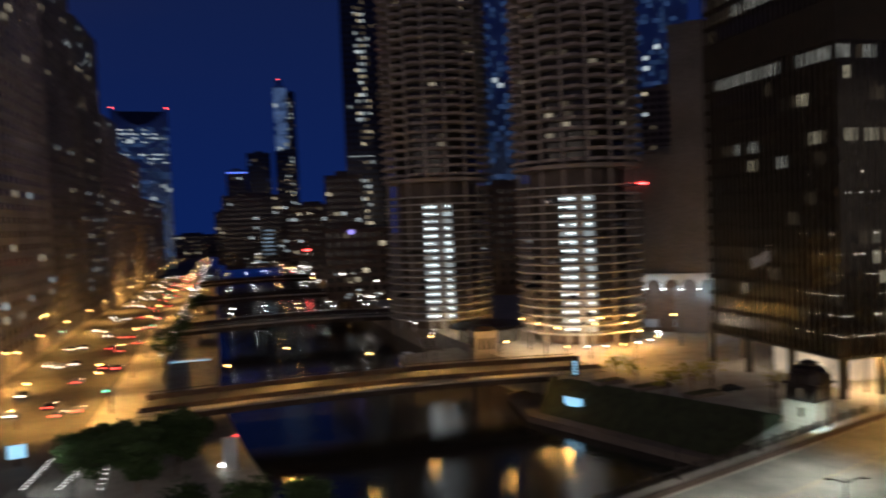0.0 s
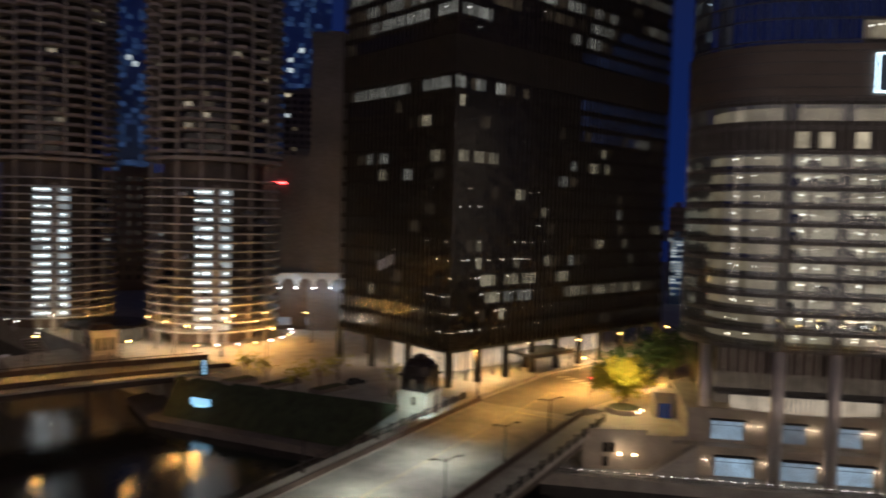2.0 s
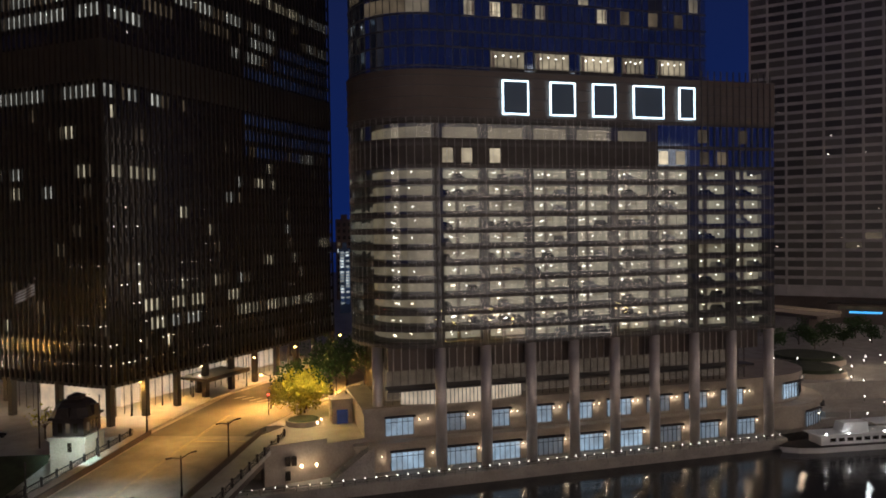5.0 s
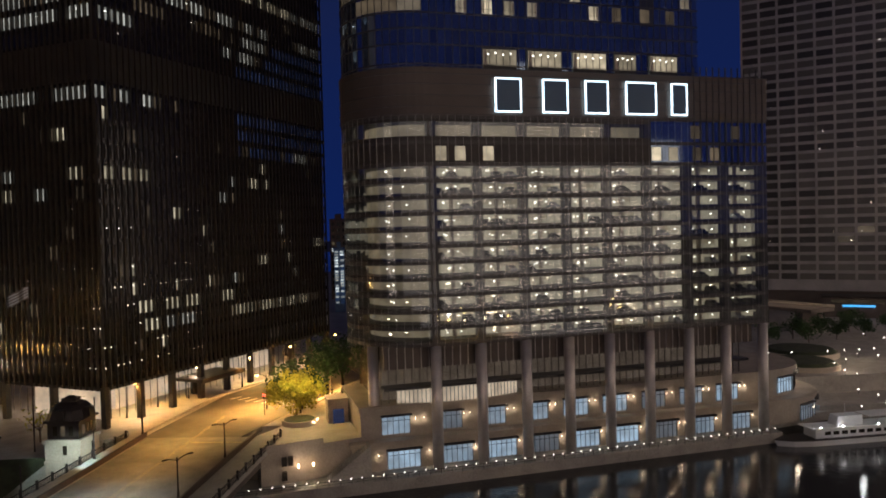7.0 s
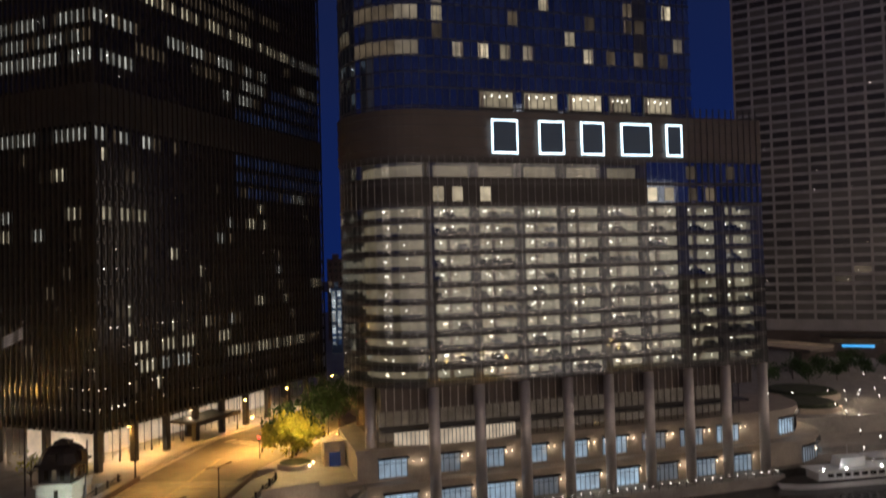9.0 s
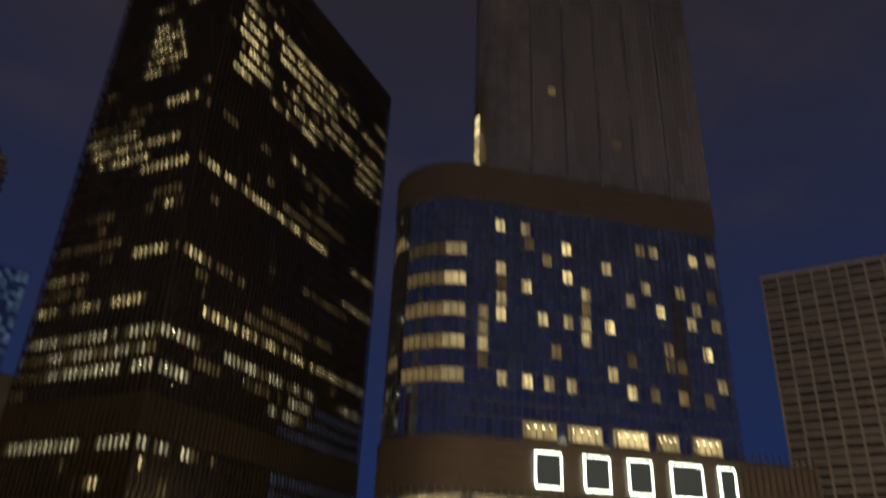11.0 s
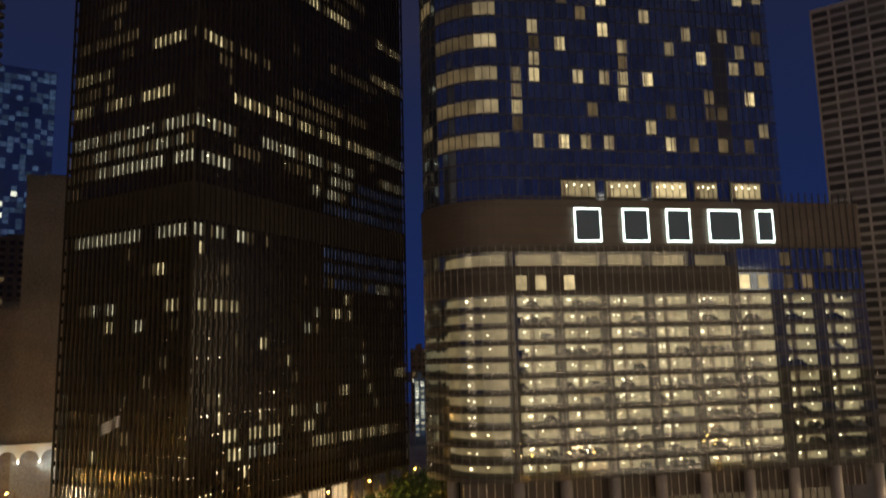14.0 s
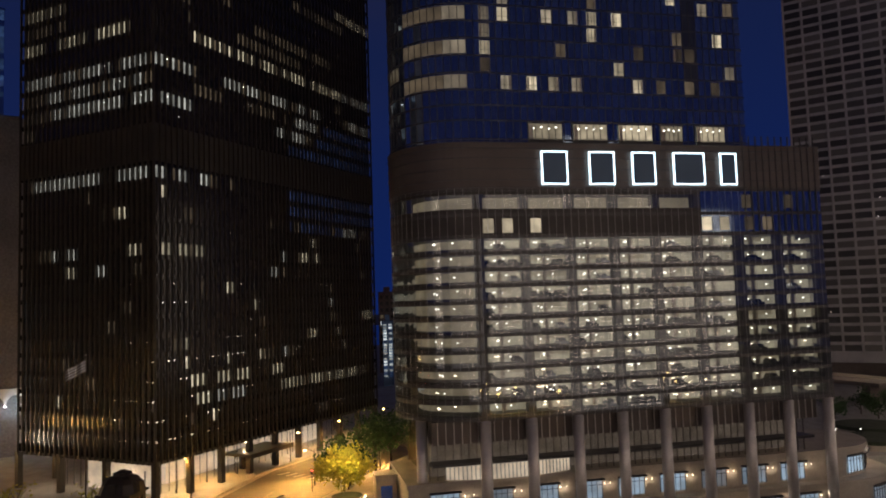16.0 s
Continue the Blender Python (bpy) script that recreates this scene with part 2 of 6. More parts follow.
# ---- building blocks ----
class Mesher:
    """Collects vertices and faces of one part."""

    def __init__(self):
        self.v, self.f = [], []

    def quad(self, a, b, c, d):
        k = len(self.v)
        self.v += [a, b, c, d]
        self.f.append((k, k + 1, k + 2, k + 3))
        return self

    def box(self, x0, y0, z0, x1, y1, z1):
        k = len(self.v)
        self.v += [(x0, y0, z0), (x1, y0, z0), (x1, y1, z0), (x0, y1, z0), (x0, y0, z1), (x1, y0, z1), (x1, y1, z1), (x0, y1, z1)]
        self.f += [tuple(k + i for i in q) for q in ((0, 3, 2, 1), (4, 5, 6, 7), (0, 1, 5, 4), (1, 2, 6, 5), (2, 3, 7, 6), (3, 0, 4, 7))]
        return self

    def prism(self, pts, z0, z1, top=None):
        """An upright prism over a counter-clockwise outline; top: the outline above, if it differs."""
        k, n = len(self.v), len(pts)
        self.v += [(x, y, z0) for x, y in pts] + [(x, y, z1) for x, y in (top or pts)]
        self.f += [(k + i, k + (i + 1) % n, k + n + (i + 1) % n, k + n + i) for i in range(n)]
        self.f += [tuple(k + i for i in reversed(range(n))), tuple(k + n + i for i in range(n))]
        return self

    def cyl(self, x, y, z0, z1, r0, r1=None, n=12):
        ring = lambda r: [(x + r * math.cos(2 * math.pi * i / n), y + r * math.sin(2 * math.pi * i / n)) for i in range(n)]
        return self.prism(ring(r0), z0, z1, ring(r0 if r1 is None else r1))

    def bar(self, a, b, w):
        """A square bar from a to b."""
        a, b = Vector(a), Vector(b)
        d = (b - a).normalized()
        s = d.cross(Vector((0, 0, 1)) if abs(d.z) < 0.9 else Vector((1, 0, 0))).normalized() * w / 2
        u = d.cross(s).normalized() * w / 2
        k = len(self.v)
        for p in (a, b):
            self.v += [tuple(p + s + u), tuple(p - s + u), tuple(p - s - u), tuple(p + s - u)]
        self.f += [tuple(k + i for i in q) for q in ((0, 1, 5, 4), (1, 2, 6, 5), (2, 3, 7, 6), (3, 0, 4, 7), (3, 2, 1, 0), (4, 5, 6, 7))]
        return self

    def mesh(self, name, material, smooth=False):
        me = bpy.data.meshes.new(name)
        me.from_pydata(self.v, [], self.f)
        me.materials.append(material)
        if smooth:
            me.polygons.foreach_set("use_smooth", [True] * len(me.polygons))
        me.update()
        return me


def thing(name, label, category, m=None, group="", kind=""):
    ob = new(name)
    ob.empty_display_size = 1
    if m is not None:
        ob.matrix_basis = m
    return tagged(ob, label, category, group, kind)


def part(name, mb, material, parent, label="", kind="", smooth=False):
    ob = new(name, mb.mesh(name, material, smooth))
    ob.parent = parent
    return tagged(ob, label, kind=kind)


def piece(name, mesh, parent, m):
    ob = new(name, mesh)
    ob.parent, ob.matrix_basis = parent, m
    return ob


def solid(name, mb, material, label, category="", m=None, kind="structure", group=""):
    ob = new(name, mb.mesh(name, material))
    if m is not None:
        ob.matrix_basis = m
    return tagged(ob, label, category, group, kind)


GRID = pose(0, 0, 0, 0, 0, 16)        # the street grid: u towards the north, v towards the west
STREET, WATER = 8.0, 0.0


def ongrid(u, v, z=0, turn=0):
    return GRID @ pose(u, v, z, 0, 0, turn)


def point_lamp(p, power, color, radius=0.3):
    d = bpy.data.lights.new("street_light", "POINT")
    d.energy, d.color, d.shadow_soft_size = power, color, radius
    ob = new("street_light", d)
    ob.location = p
    return ob


def street_spot(p, power, color, radius=0.35):
    """A shielded light thrown downward, with or without a lamp body."""
    d = bpy.data.lights.new("street_light", "SPOT")
    d.energy, d.color, d.shadow_soft_size, d.spot_size, d.spot_blend = power, color, radius, radians(150), 0.6
    ob = new("street_light", d)
    ob.location = p
    return ob


SODIUM, TUNGSTEN, LED = (1.0, 0.48, 0.10), (1.0, 0.76, 0.50), (0.95, 0.97, 0.9)

# ---- the setting: river, banks, streets ----
m = bpy.data.materials.new("river_water")
m.use_nodes = True
n, l = m.node_tree.nodes, m.node_tree.links
b = n["Principled BSDF"]
b.inputs["Base Color"].default_value = (0.012, 0.014, 0.017, 1)
b.inputs["Roughness"].default_value = 0.035
g, tx, bp, mp = n.new("ShaderNodeNewGeometry"), n.new("ShaderNodeTexNoise"), n.new("ShaderNodeBump"), n.new("ShaderNodeMapping")
l.new(g.outputs["Position"], mp.inputs[0])
mp.inputs["Scale"].default_value = (0.9, 0.5, 1)
l.new(mp.outputs[0], tx.inputs["Vector"])
tx.inputs["Scale"].default_value, tx.inputs["Detail"].default_value = 1.5, 3
bp.inputs["Strength"].default_value, bp.inputs["Distance"].default_value = 0.6, 0.1
l.new(tx.outputs[0], bp.inputs["Height"])
l.new(bp.outputs[0], b.inputs["Normal"])
RIVER = m

solid("ground", Mesher().box(-3000, -3000, -6, 3000, 3000, -3), DARK_CONCRETE, "dark city ground far out to the horizon", "ground")
solid("water", Mesher().quad((-1200, -600, WATER), (1200, -600, WATER), (1200, 1500, WATER), (-1200, 1500, WATER)), RIVER, "dark rippled river water with city reflections", "river")

# south bank: street level with the riverside road, and a lower dock
BANK_SOUTH = [(-600, -400), (241, -400), (241, -246), (119, -92), (61, -12), (4, 60), (-14, 150), (-24, 200), (-30, 300), (-46, 720), (-60, 1200), (-600, 1200)]

solid("pavement_south", Mesher().prism(BANK_SOUTH, -3, STREET), PAVING, "pale pavement of the riverside drive", "pavement", GRID)
road_r = [(105, -100), (48, -20), (-16, 60), (-32.5, 150), (-34, 200), (-38.5, 300), (-55, 730), (-70, 1200)]
road_l = [(85, -112), (32, -32), (-60, -20), (-62, 60), (-64, 200), (-66, 300), (-78, 730), (-92, 1200)]
solid("road_riverside", Mesher().prism([*road_r, *reversed(road_l)], STREET - 1, STREET + 0.02), ASPHALT, "wide riverside drive of worn asphalt under orange lamps", "road", GRID)
solid("dock_south", Mesher().prism([(61, -12), (66, -6), (14, 60), (-3, 150), (-10, 200), (-14, 300), (-34, 720), (-46, 720), (-30, 300), (-24, 200), (-14, 150), (4, 60)], -3, 1.6), PAVING, "low riverside walk along the south bank", "riverwalk", GRID)

# north bank, street level
north_w = [(66, 172), (600, 172), (600, 1200), (26, 1200), (40, 720), (50, 420), (54, 300), (62, 200)]
solid("pavement_north_west", Mesher().prism(north_w, -3, STREET - 0.01), PAVING, "pavement on the north bank round the round towers", "pavement", GRID)
# bank before the black tower, from the bridge to the next one
PLAZA = [(57, 131), (66, 137), (84, 124), (92, 116), (97, 104), (104, 102), (118, 122), (300, 150), (640, 460), (400, 560), (60, 480), (16, 196), (19.5, 172)]
solid("pavement_north", Mesher().prism(PLAZA, -3, STREET - 0.02), PAVING, "pale plaza paving before the black office tower", "pavement")
solid("dock_north", Mesher().prism([(41, 130), (57, 131), (19.5, 172), (17, 190), (10, 184), (13, 163)], -3, 1.5), DARK_CONCRETE, "low concrete dock under the plaza wall", "riverwalk")
slope = Mesher()
slope.quad((44, 130.6, 1.6), (15.5, 165, 1.6), (19.4, 171.8, STREET + 0.3), (56.8, 131, STREET + 0.3))
solid("lawn_bank", slope, GRASS, "dark grassy river bank under the plaza", "bank")

# ---- the bridge beside the black tower ----
SPAN = pose(0, 0, 0, 0, 0, 35)
bridge = thing("bascule_bridge", "steel street bridge with pale deck and dark railings", "bridge", SPAN)
part("deck", Mesher().box(20, 43.6, STREET - 0.5, 134, 64.3, STREET + 0.03), DECK, bridge, "pale worn bridge deck")
part("walkway", Mesher().box(20, 38.6, STREET - 0.5, 134, 43.4, STREET + 0.25), PAVING, bridge, "pale concrete walkway")
part("walkway", Mesher().box(20, 64.5, STREET - 0.5, 134, 68.0, STREET + 0.25), PAVING, bridge, "pale concrete walkway")
for y in (43.5, 64.4):
    rail = Mesher().box(20, y - 0.12, STREET + 0.25, 134, y + 0.12, STREET + 0.95).box(20, y - 0.2, STREET + 1.0, 134, y + 0.2, STREET + 1.15)
    part("guard_rail", rail, BRIDGE_IRON, bridge, "dark brown steel guard rail")
for y in (38.7, 67.9):
    mb = Mesher().box(20, y - 0.08, STREET + 1.2, 134, y + 0.08, STREET + 1.32).box(20, y - 0.04, STREET + 0.4, 134, y + 0.04, STREET + 0.5)
    for i in range(229):
        mb.box(20 + i * 0.5, y - 0.03, STREET + 0.25, 20.06 + i * 0.5, y + 0.03, STREET + 1.2)
    part("railing", mb, IRON, bridge, "iron picket railing")
post = Mesher().box(-0.15, -0.15, 0, 0.15, 0.15, 1.5).mesh("rail_post", IRON)
for i in range(30):
    for y in (38.7, 67.9):
        piece("rail_post", post, bridge, pose(20 + i * 3.9, y, STREET + 0.2))
for y in (40, 47, 60, 66.5):
    g = Mesher().prism([(40, y - 0.4), (134, y - 0.4), (134, y + 0.4), (40, y + 0.4)], STREET - 2.4, STREET - 0.5)
    part("girder", g, BRIDGE_IRON, bridge, "riveted brown steel girder")
pier = Mesher().box(40, 38, -3, 46, 68, STREET - 0.55).box(128, 38, -3, 134, 68, STREET - 0.55)
solid("bridge_pier", pier, STONE, "stone bridge abutment in the river", "pier", SPAN)
lines = Mesher()
lines.box(20, 54.9, STREET + 0.034, 150, 55.02, STREET + 0.038).box(20, 55.3, STREET + 0.034, 150, 55.42, STREET + 0.038)
lines.box(130.4, 44.5, STREET + 0.034, 130.9, 54.6, STREET + 0.038)
solid("trim_lane_lines", lines, PAINT, "worn yellow lane lines on the bridge", "road marking", SPAN)

# the street from the bridge past the black tower
street = [(78, 113), (100, 121.5), (126, 132), (260, 168), (252, 190), (122, 153), (102.5, 147.5), (70, 129)]
solid("road_wabash", Mesher().prism(street, STREET - 1, STREET + 0.02), ASPHALT, "asphalt street glowing orange under the lamps", "road")
for curb in (((70, 130.5), (102, 149), (122, 154.5), (252, 191.5)), ((99.5, 119.2), (126, 130.5), (260, 166.5))):
    mb = Mesher()
    for a, b2 in zip(curb, curb[1:]):
        mb.bar((*a, STREET + 0.08), (*b2, STREET + 0.08), 0.3)
    solid("trim_kerb", mb, PAVING, "pale concrete kerb along the street", "kerb")
cross = Mesher()
for i in range(9):
    p = Vector((104.5, 123.6)) + Vector((-0.4, 2.35)) * (i + 0.3)
    cross.box(p.x, p.y, STREET + 0.024, p.x + 3.2, p.y + 0.6, STREET + 0.03)
solid("trim_crossing", cross, WHITE_PAINT, "worn white zebra crossing at the bridge end", "road marking")

# ---- the black office tower ----
DARK_TOWER = GRID @ pose(107.9, 116.9, 0)
tower = thing("office_tower", "tall black steel and bronze glass office tower with scattered lit windows", "skyscraper", DARK_TOWER)
IW, ID, F0, FH, NF = 84.0, 41.66, 16.0, 3.94, 51
F1 = 17.35        # the first office floor, over the deep soffit
part("core", Mesher().box(0.5, 0.5, F0 + 0.1, IW - 0.5, ID - 0.5, F1 + FH * NF), DARK_GLASS, tower, "bronze tinted glass storeys")
part("soffit", Mesher().box(0.05, 0.05, F0 - 0.5, IW - 0.05, ID - 0.05, F0 + 0.1), STEEL, tower, "dark steel soffit over the lobby")
bands = Mesher().box(0.14, 0.14, F0 + 0.1, IW - 0.14, 0.5, F1).box(0.14, 0.5, F0 + 0.1, 0.5, ID - 0.14, F1)
for f in range(NF + 1):
    z = F1 + f * FH
    bands.box(0.14, 0.14, z - 0.5, IW - 0.14, 0.5, z + 0.5).box(0.14, 0.5, z - 0.5, 0.5, ID - 0.14, z + 0.5)
part("spandrel", bands, DARK_GLASS, tower, "black floor bands", "stuff")
for za, zb in ((F1 + 15 * FH, F1 + 17 * FH), (F1 + 49 * FH, F1 + 51.4 * FH)):
    part("louvre_band", Mesher().box(0.1, 0.1, za, IW - 0.1, ID - 0.1, zb), STEEL, tower, "black louvred plant storey")
NE_, NS_ = 54, 27
WE, WS = IW / NE_, ID / NS_
fins = Mesher()
for i in range(NE_ + 1):
    fins.box(i * WE - 0.1, -0.32, F0 - 0.5, i * WE + 0.1, 0.2, F1 + FH * NF + 1)
for i in range(NS_ + 1):
    fins.box(-0.32, i * WS - 0.1, F0 - 0.5, 0.2, i * WS + 0.1, F1 + FH * NF + 1)
part("mullion", fins, STEEL, tower, "projecting black steel mullions", "stuff")
col = Mesher().box(-0.6, -0.6, STREET, 0.6, 0.6, F0).mesh("column", STEEL)
for i in range(10):
    for j in range(4):
        if i in (0, 9) or j in (0, 3):
            piece("column", col, tower, pose(0.7 + i * 9.18, 0.7 + j * 13.9, 0))
pane_e = Mesher().box(0.27, 0.40, 0.62, WE - 0.27, 0.46, FH - 0.85)
pane_s = Mesher().box(0.40, 0.27, 0.62, 0.46, WS - 0.27, FH - 0.85)
PANES_E = [pane_e.mesh("lit_pane", k) for k in (LIT_OFFICE_WARM, LIT_OFFICE_COOL, LIT_DIM, BLUE_SKY_GLOW)]
PANES_S = [pane_s.mesh("lit_pane", k) for k in (LIT_OFFICE_WARM, LIT_OFFICE_COOL, LIT_DIM, BLUE_SKY_GLOW)]
# storey, first and last window of each lit run on the street face
LIT_LOW = [(14, 0, 5), (14, 8, 11), (12, 44, 47), (11, 34, 35), (10, 1, 2), (10, 4, 5), (10, 7, 8), (10, 26, 26), (10, 31, 32), (10, 35, 35),
           (9, 23, 24), (8, 13, 14), (7, 19, 19), (7, 39, 39), (5, 3, 5), (5, 33, 34), (5, 41, 41), (4, 13, 13), (4, 20, 20), (4, 26, 26),
           (3, 11, 17), (2, 7, 9), (2, 11, 16), (2, 25, 46)]
LIT_MID = [(18, 0, 6), (18, 25, 34), (19, 29, 36), (20, 0, 7), (20, 13, 36), (20, 43, 53), (22, 7, 25), (22, 27, 43), (22, 45, 53),
           (25, 1, 6), (28, 43, 53), (31, 0, 35), (31, 45, 53)]
LIT_TOP = [(36, 21, 25), (39, 3, 7), (39, 13, 18), (39, 22, 28), (39, 43, 53), (40, 4, 12), (40, 20, 30), (40, 43, 50), (41, 3, 12), (41, 16, 22),
           (41, 25, 42), (41, 43, 53), (42, 3, 11), (42, 20, 42), (42, 45, 53), (43, 3, 9), (43, 14, 33), (44, 3, 8), (44, 13, 40), (44, 44, 53),
           (45, 3, 5), (45, 10, 32), (45, 37, 41), (46, 49, 53)]
# and on the river face
LIT_SOUTH = [(14, 10, 24), (14, 1, 7), (12, 5, 7), (10, 19, 20), (10, 15, 16), (10, 2, 4), (9, 15, 16), (9, 9, 10), (18, 6, 19), (18, 0, 3),
             (19, 2, 20), (20, 10, 25), (20, 0, 8), (22, 3, 19), (22, 22, 25), (24, 17, 25), (25, 0, 8)]
LIT_SOUTH_TOP = [(28, 1, 4), (31, 2, 11), (32, 11, 21), (33, 5, 24), (34, 14, 25), (36, 3, 9), (39, 13, 16), (40, 8, 16), (41, 9, 16), (42, 10, 16),
                 (43, 11, 16), (45, 14, 17), (45, 9, 10)]
# rooms with only a little light left
DIM_EAST = [(19, 7, 12), (19, 18, 24), (23, 16, 31), (25, 8, 14), (32, 21, 35), (35, 3, 6), (46, 33, 36), (47, 5, 7), (24, 20, 40), (27, 30, 44), (33, 26, 40), (36, 28, 40)]
DIM_SOUTH = [(18, 20, 25), (19, 21, 26), (23, 17, 25), (26, 12, 25), (28, 15, 20), (29, 2, 7), (35, 14, 25), (36, 14, 17), (45, 3, 8)]
rng = random.Random(4)


def tower_pane(face, f, i, k, d=0.0):
    if face == "e":
        piece("lit_pane", PANES_E[k], tower, pose(i * WE, d, F1 + f * FH))
    else:
        piece("lit_pane", PANES_S[k], tower, pose(d, i * WS, F1 + f * FH))


taken = set()
for runs, face, dim in ((LIT_LOW, "e", 0), (LIT_MID, "e", 0), (LIT_TOP, "e", 0), (LIT_SOUTH, "s", 0), (LIT_SOUTH_TOP, "s", 0), (DIM_EAST, "e", 1), (DIM_SOUTH, "s", 1)):
    for f, a, b2 in runs:
        tone = 0 if f > 24 else (1 if f in (14, 18, 19, 20) or rng.random() < 0.3 else 0)
        for i in range(a, min(b2 + 1, NE_ if face == "e" else NS_)):
            if rng.random() < (0.1 if b2 - a > 3 else 0.0) or (face, f, i) in taken:
                continue
            taken.add((face, f, i))
            tower_pane(face, f, i, 2 if dim or rng.random() > 0.8 else tone)
for f in range(0, 49):
    for face, count in (("e", NE_), ("s", NS_)):
        i = 0
        while i < count:
            if rng.random() < (0.045 if f < 13 else 0.02) and f not in (15, 16):
                run = rng.choice((1, 1, 2, 2, 3))
                k = rng.choice((0, 2, 2, 2, 2, 2, 2))
                for j in range(i, min(i + run, count)):
                    if (face, f, j) not in taken:
                        taken.add((face, f, j))
                        tower_pane(face, f, j, k)
                i += run
            i += 1
# panes with the blue sky reflection put in as glow
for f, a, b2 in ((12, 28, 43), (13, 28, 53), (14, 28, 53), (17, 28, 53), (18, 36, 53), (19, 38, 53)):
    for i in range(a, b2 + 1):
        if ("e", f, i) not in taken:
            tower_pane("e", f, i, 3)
# bare bright ceiling lamps on the office storeys under the plant storey
spark = Mesher().box(-0.2, -0.02, -0.1, 0.2, 0.02, 0.1).mesh("ceiling_lamp", L_DOCK)
for f, i in ((20, 2), (18, 2), (20, 17), (20, 24), (20, 32), (19, 18), (19, 32), (18, 26), (18, 33), (20, 47)):
    piece("ceiling_lamp", spark, tower, pose((i + 0.5) * WE, 0.37, F1 + f * FH + 2.3))
for f, i in ((20, 24), (20, 20), (20, 15), (20, 9), (19, 20), (19, 15), (19, 6), (18, 15), (18, 9), (18, 2)):
    piece("ceiling_lamp", spark, tower, pose(0.37, (i + 0.5) * WS, F1 + f * FH + 2.3, 0, 0, 90))
# single ceiling lamps behind the dark glass of the lower storeys
dots = [Mesher().box(-0.17, -0.02, -0.08, 0.17, 0.02, 0.08).mesh("ceiling_lamp", k) for k in (L_SCONCE, L_DOCK, L_DOCK)]
for i in range(270):
    f = int(abs(rng.gauss(0, 4)))
    if rng.random() < 0.6:
        piece("ceiling_lamp", dots[rng.randrange(3)], tower, pose(rng.randrange(NE_) * WE + 0.75, 0.37, F1 + f * FH + 2.6))
    else:
        piece("ceiling_lamp", dots[rng.randrange(3)], tower, pose(0.37, rng.randrange(NS_) * WS + 0.75, F1 + f * FH + 2.6, 0, 0, 90))
# lobby: set-back glass hall, the brightness of its walls put in as glow
part("lobby_wall", Mesher().box(6.2, 6.4, STREET, 6.7, 27, F0 - 0.6), GLOW_LOBBY, tower, "travertine lobby wall with its brightness put in as glow")
part("lobby_core", Mesher().box(14, 12, STREET, 72, 35, F0 - 0.6), GLOW_LOBBY, tower, "travertine lobby core wall with lamplight put in as glow")
lob = Mesher()
for i in range(33):
    lob.box(7 + i * 2.2, 5.9, STREET, 7.08 + i * 2.2, 6.02, F0 - 0.6)
for i in range(15):
    lob.box(6.9, 6 + i * 2.2, STREET, 7.02, 6.08 + i * 2.2, F0 - 0.6)
part("lobby_frame", lob, STEEL, tower, "thin black lobby glazing bars", "stuff")
pane = part("lobby_glass", Mesher().quad((7.05, 5.95, STREET), (78, 5.95, STREET), (78, 5.95, F0 - 0.6), (7.05, 5.95, F0 - 0.6)), SHOP, tower, "clear lobby glass")
pane.visible_shadow = False
down = Mesher().cyl(0, 0, F0 - 0.62, F0 - 0.52, 0.35).mesh("downlight", L_WARM)
for i in range(9):
    piece("downlight", down, tower, pose(5.2 + i * 9.18, 3.2, 0))
for j in range(4):
    piece("downlight", down, tower, pose(3.2, 6 + j * 10, 0))
part("entrance_canopy", Mesher().box(25, -2.6, 12.3, 40, 5.8, 12.9).box(24.8, -2.8, 12.1, 40.2, -2.6, 13.1), STEEL, tower, "flat dark entrance canopy")
part("revolving_door", Mesher().cyl(32.5, 5.6, STREET, 11.2, 1.6, n=20), DARK_GLASS, tower, "dark round revolving door")
for u, v in ((10, 3), (30, 3), (50, 3), (70, 3), (3, 14), (3, 34)):
    p = DARK_TOWER @ Vector((u, v, F0 - 1.2))
    street_spot(p, 2600 if u > 5 else 800, TUNGSTEN, 0.4)

# ---- the glass tower across the street ----
GT = pose(110.5, 79.1, 0, 0, 0, -35.5)
glass_tower = thing("glass_tower", "tall stepped blue glass tower with lit parking storeys on steel columns", "skyscraper", GT)


def rounded(x0, x1, y0, y1, r, n=15):
    """An outline with its riverside west end rounded, counter-clockwise from the west."""
    pts = [(x0 + r - r * math.cos(a), y0 + r - r * math.sin(a)) for a in [math.pi / 2 * i / n for i in range(n + 1)]]
    back = [(x, 2 * (y0 + r) - y) for x, y in reversed(pts[1:])]
    return [*pts, (x1, y0), (x1, y0 + 2 * r), *back][:2 * n + 3]


def grown(pts, d):
    """The outline moved outward by d."""
    out, n = [], len(pts)
    for i in range(n):
        p, a, c = Vector(pts[i]), Vector(pts[i - 1]), Vector(pts[(i + 1) % n])
        n1, n2 = (p - a).normalized(), (c - p).normalized()
        n1, n2 = Vector((n1.y, -n1.x)), Vector((n2.y, -n2.x))
        nn = (n1 + n2).normalized()
        out.append(tuple(p + nn * d / max(0.5, nn.dot(n1))))
    return out


def skin_stations(pts, step):
    """Evenly spaced places along the riverside of an outline, west end first: point and outward direction."""
    line = pts[:17]
    out, left = [], 0.0
    for a, c in zip(line, line[1:]):
        a, c = Vector(a), Vector(c)
        d = (c - a).length
        t = (c - a) / d
        while left < d:
            out.append((a + t * left, Vector((t.y, -t.x))))
            left += step
        left -= d
    return out


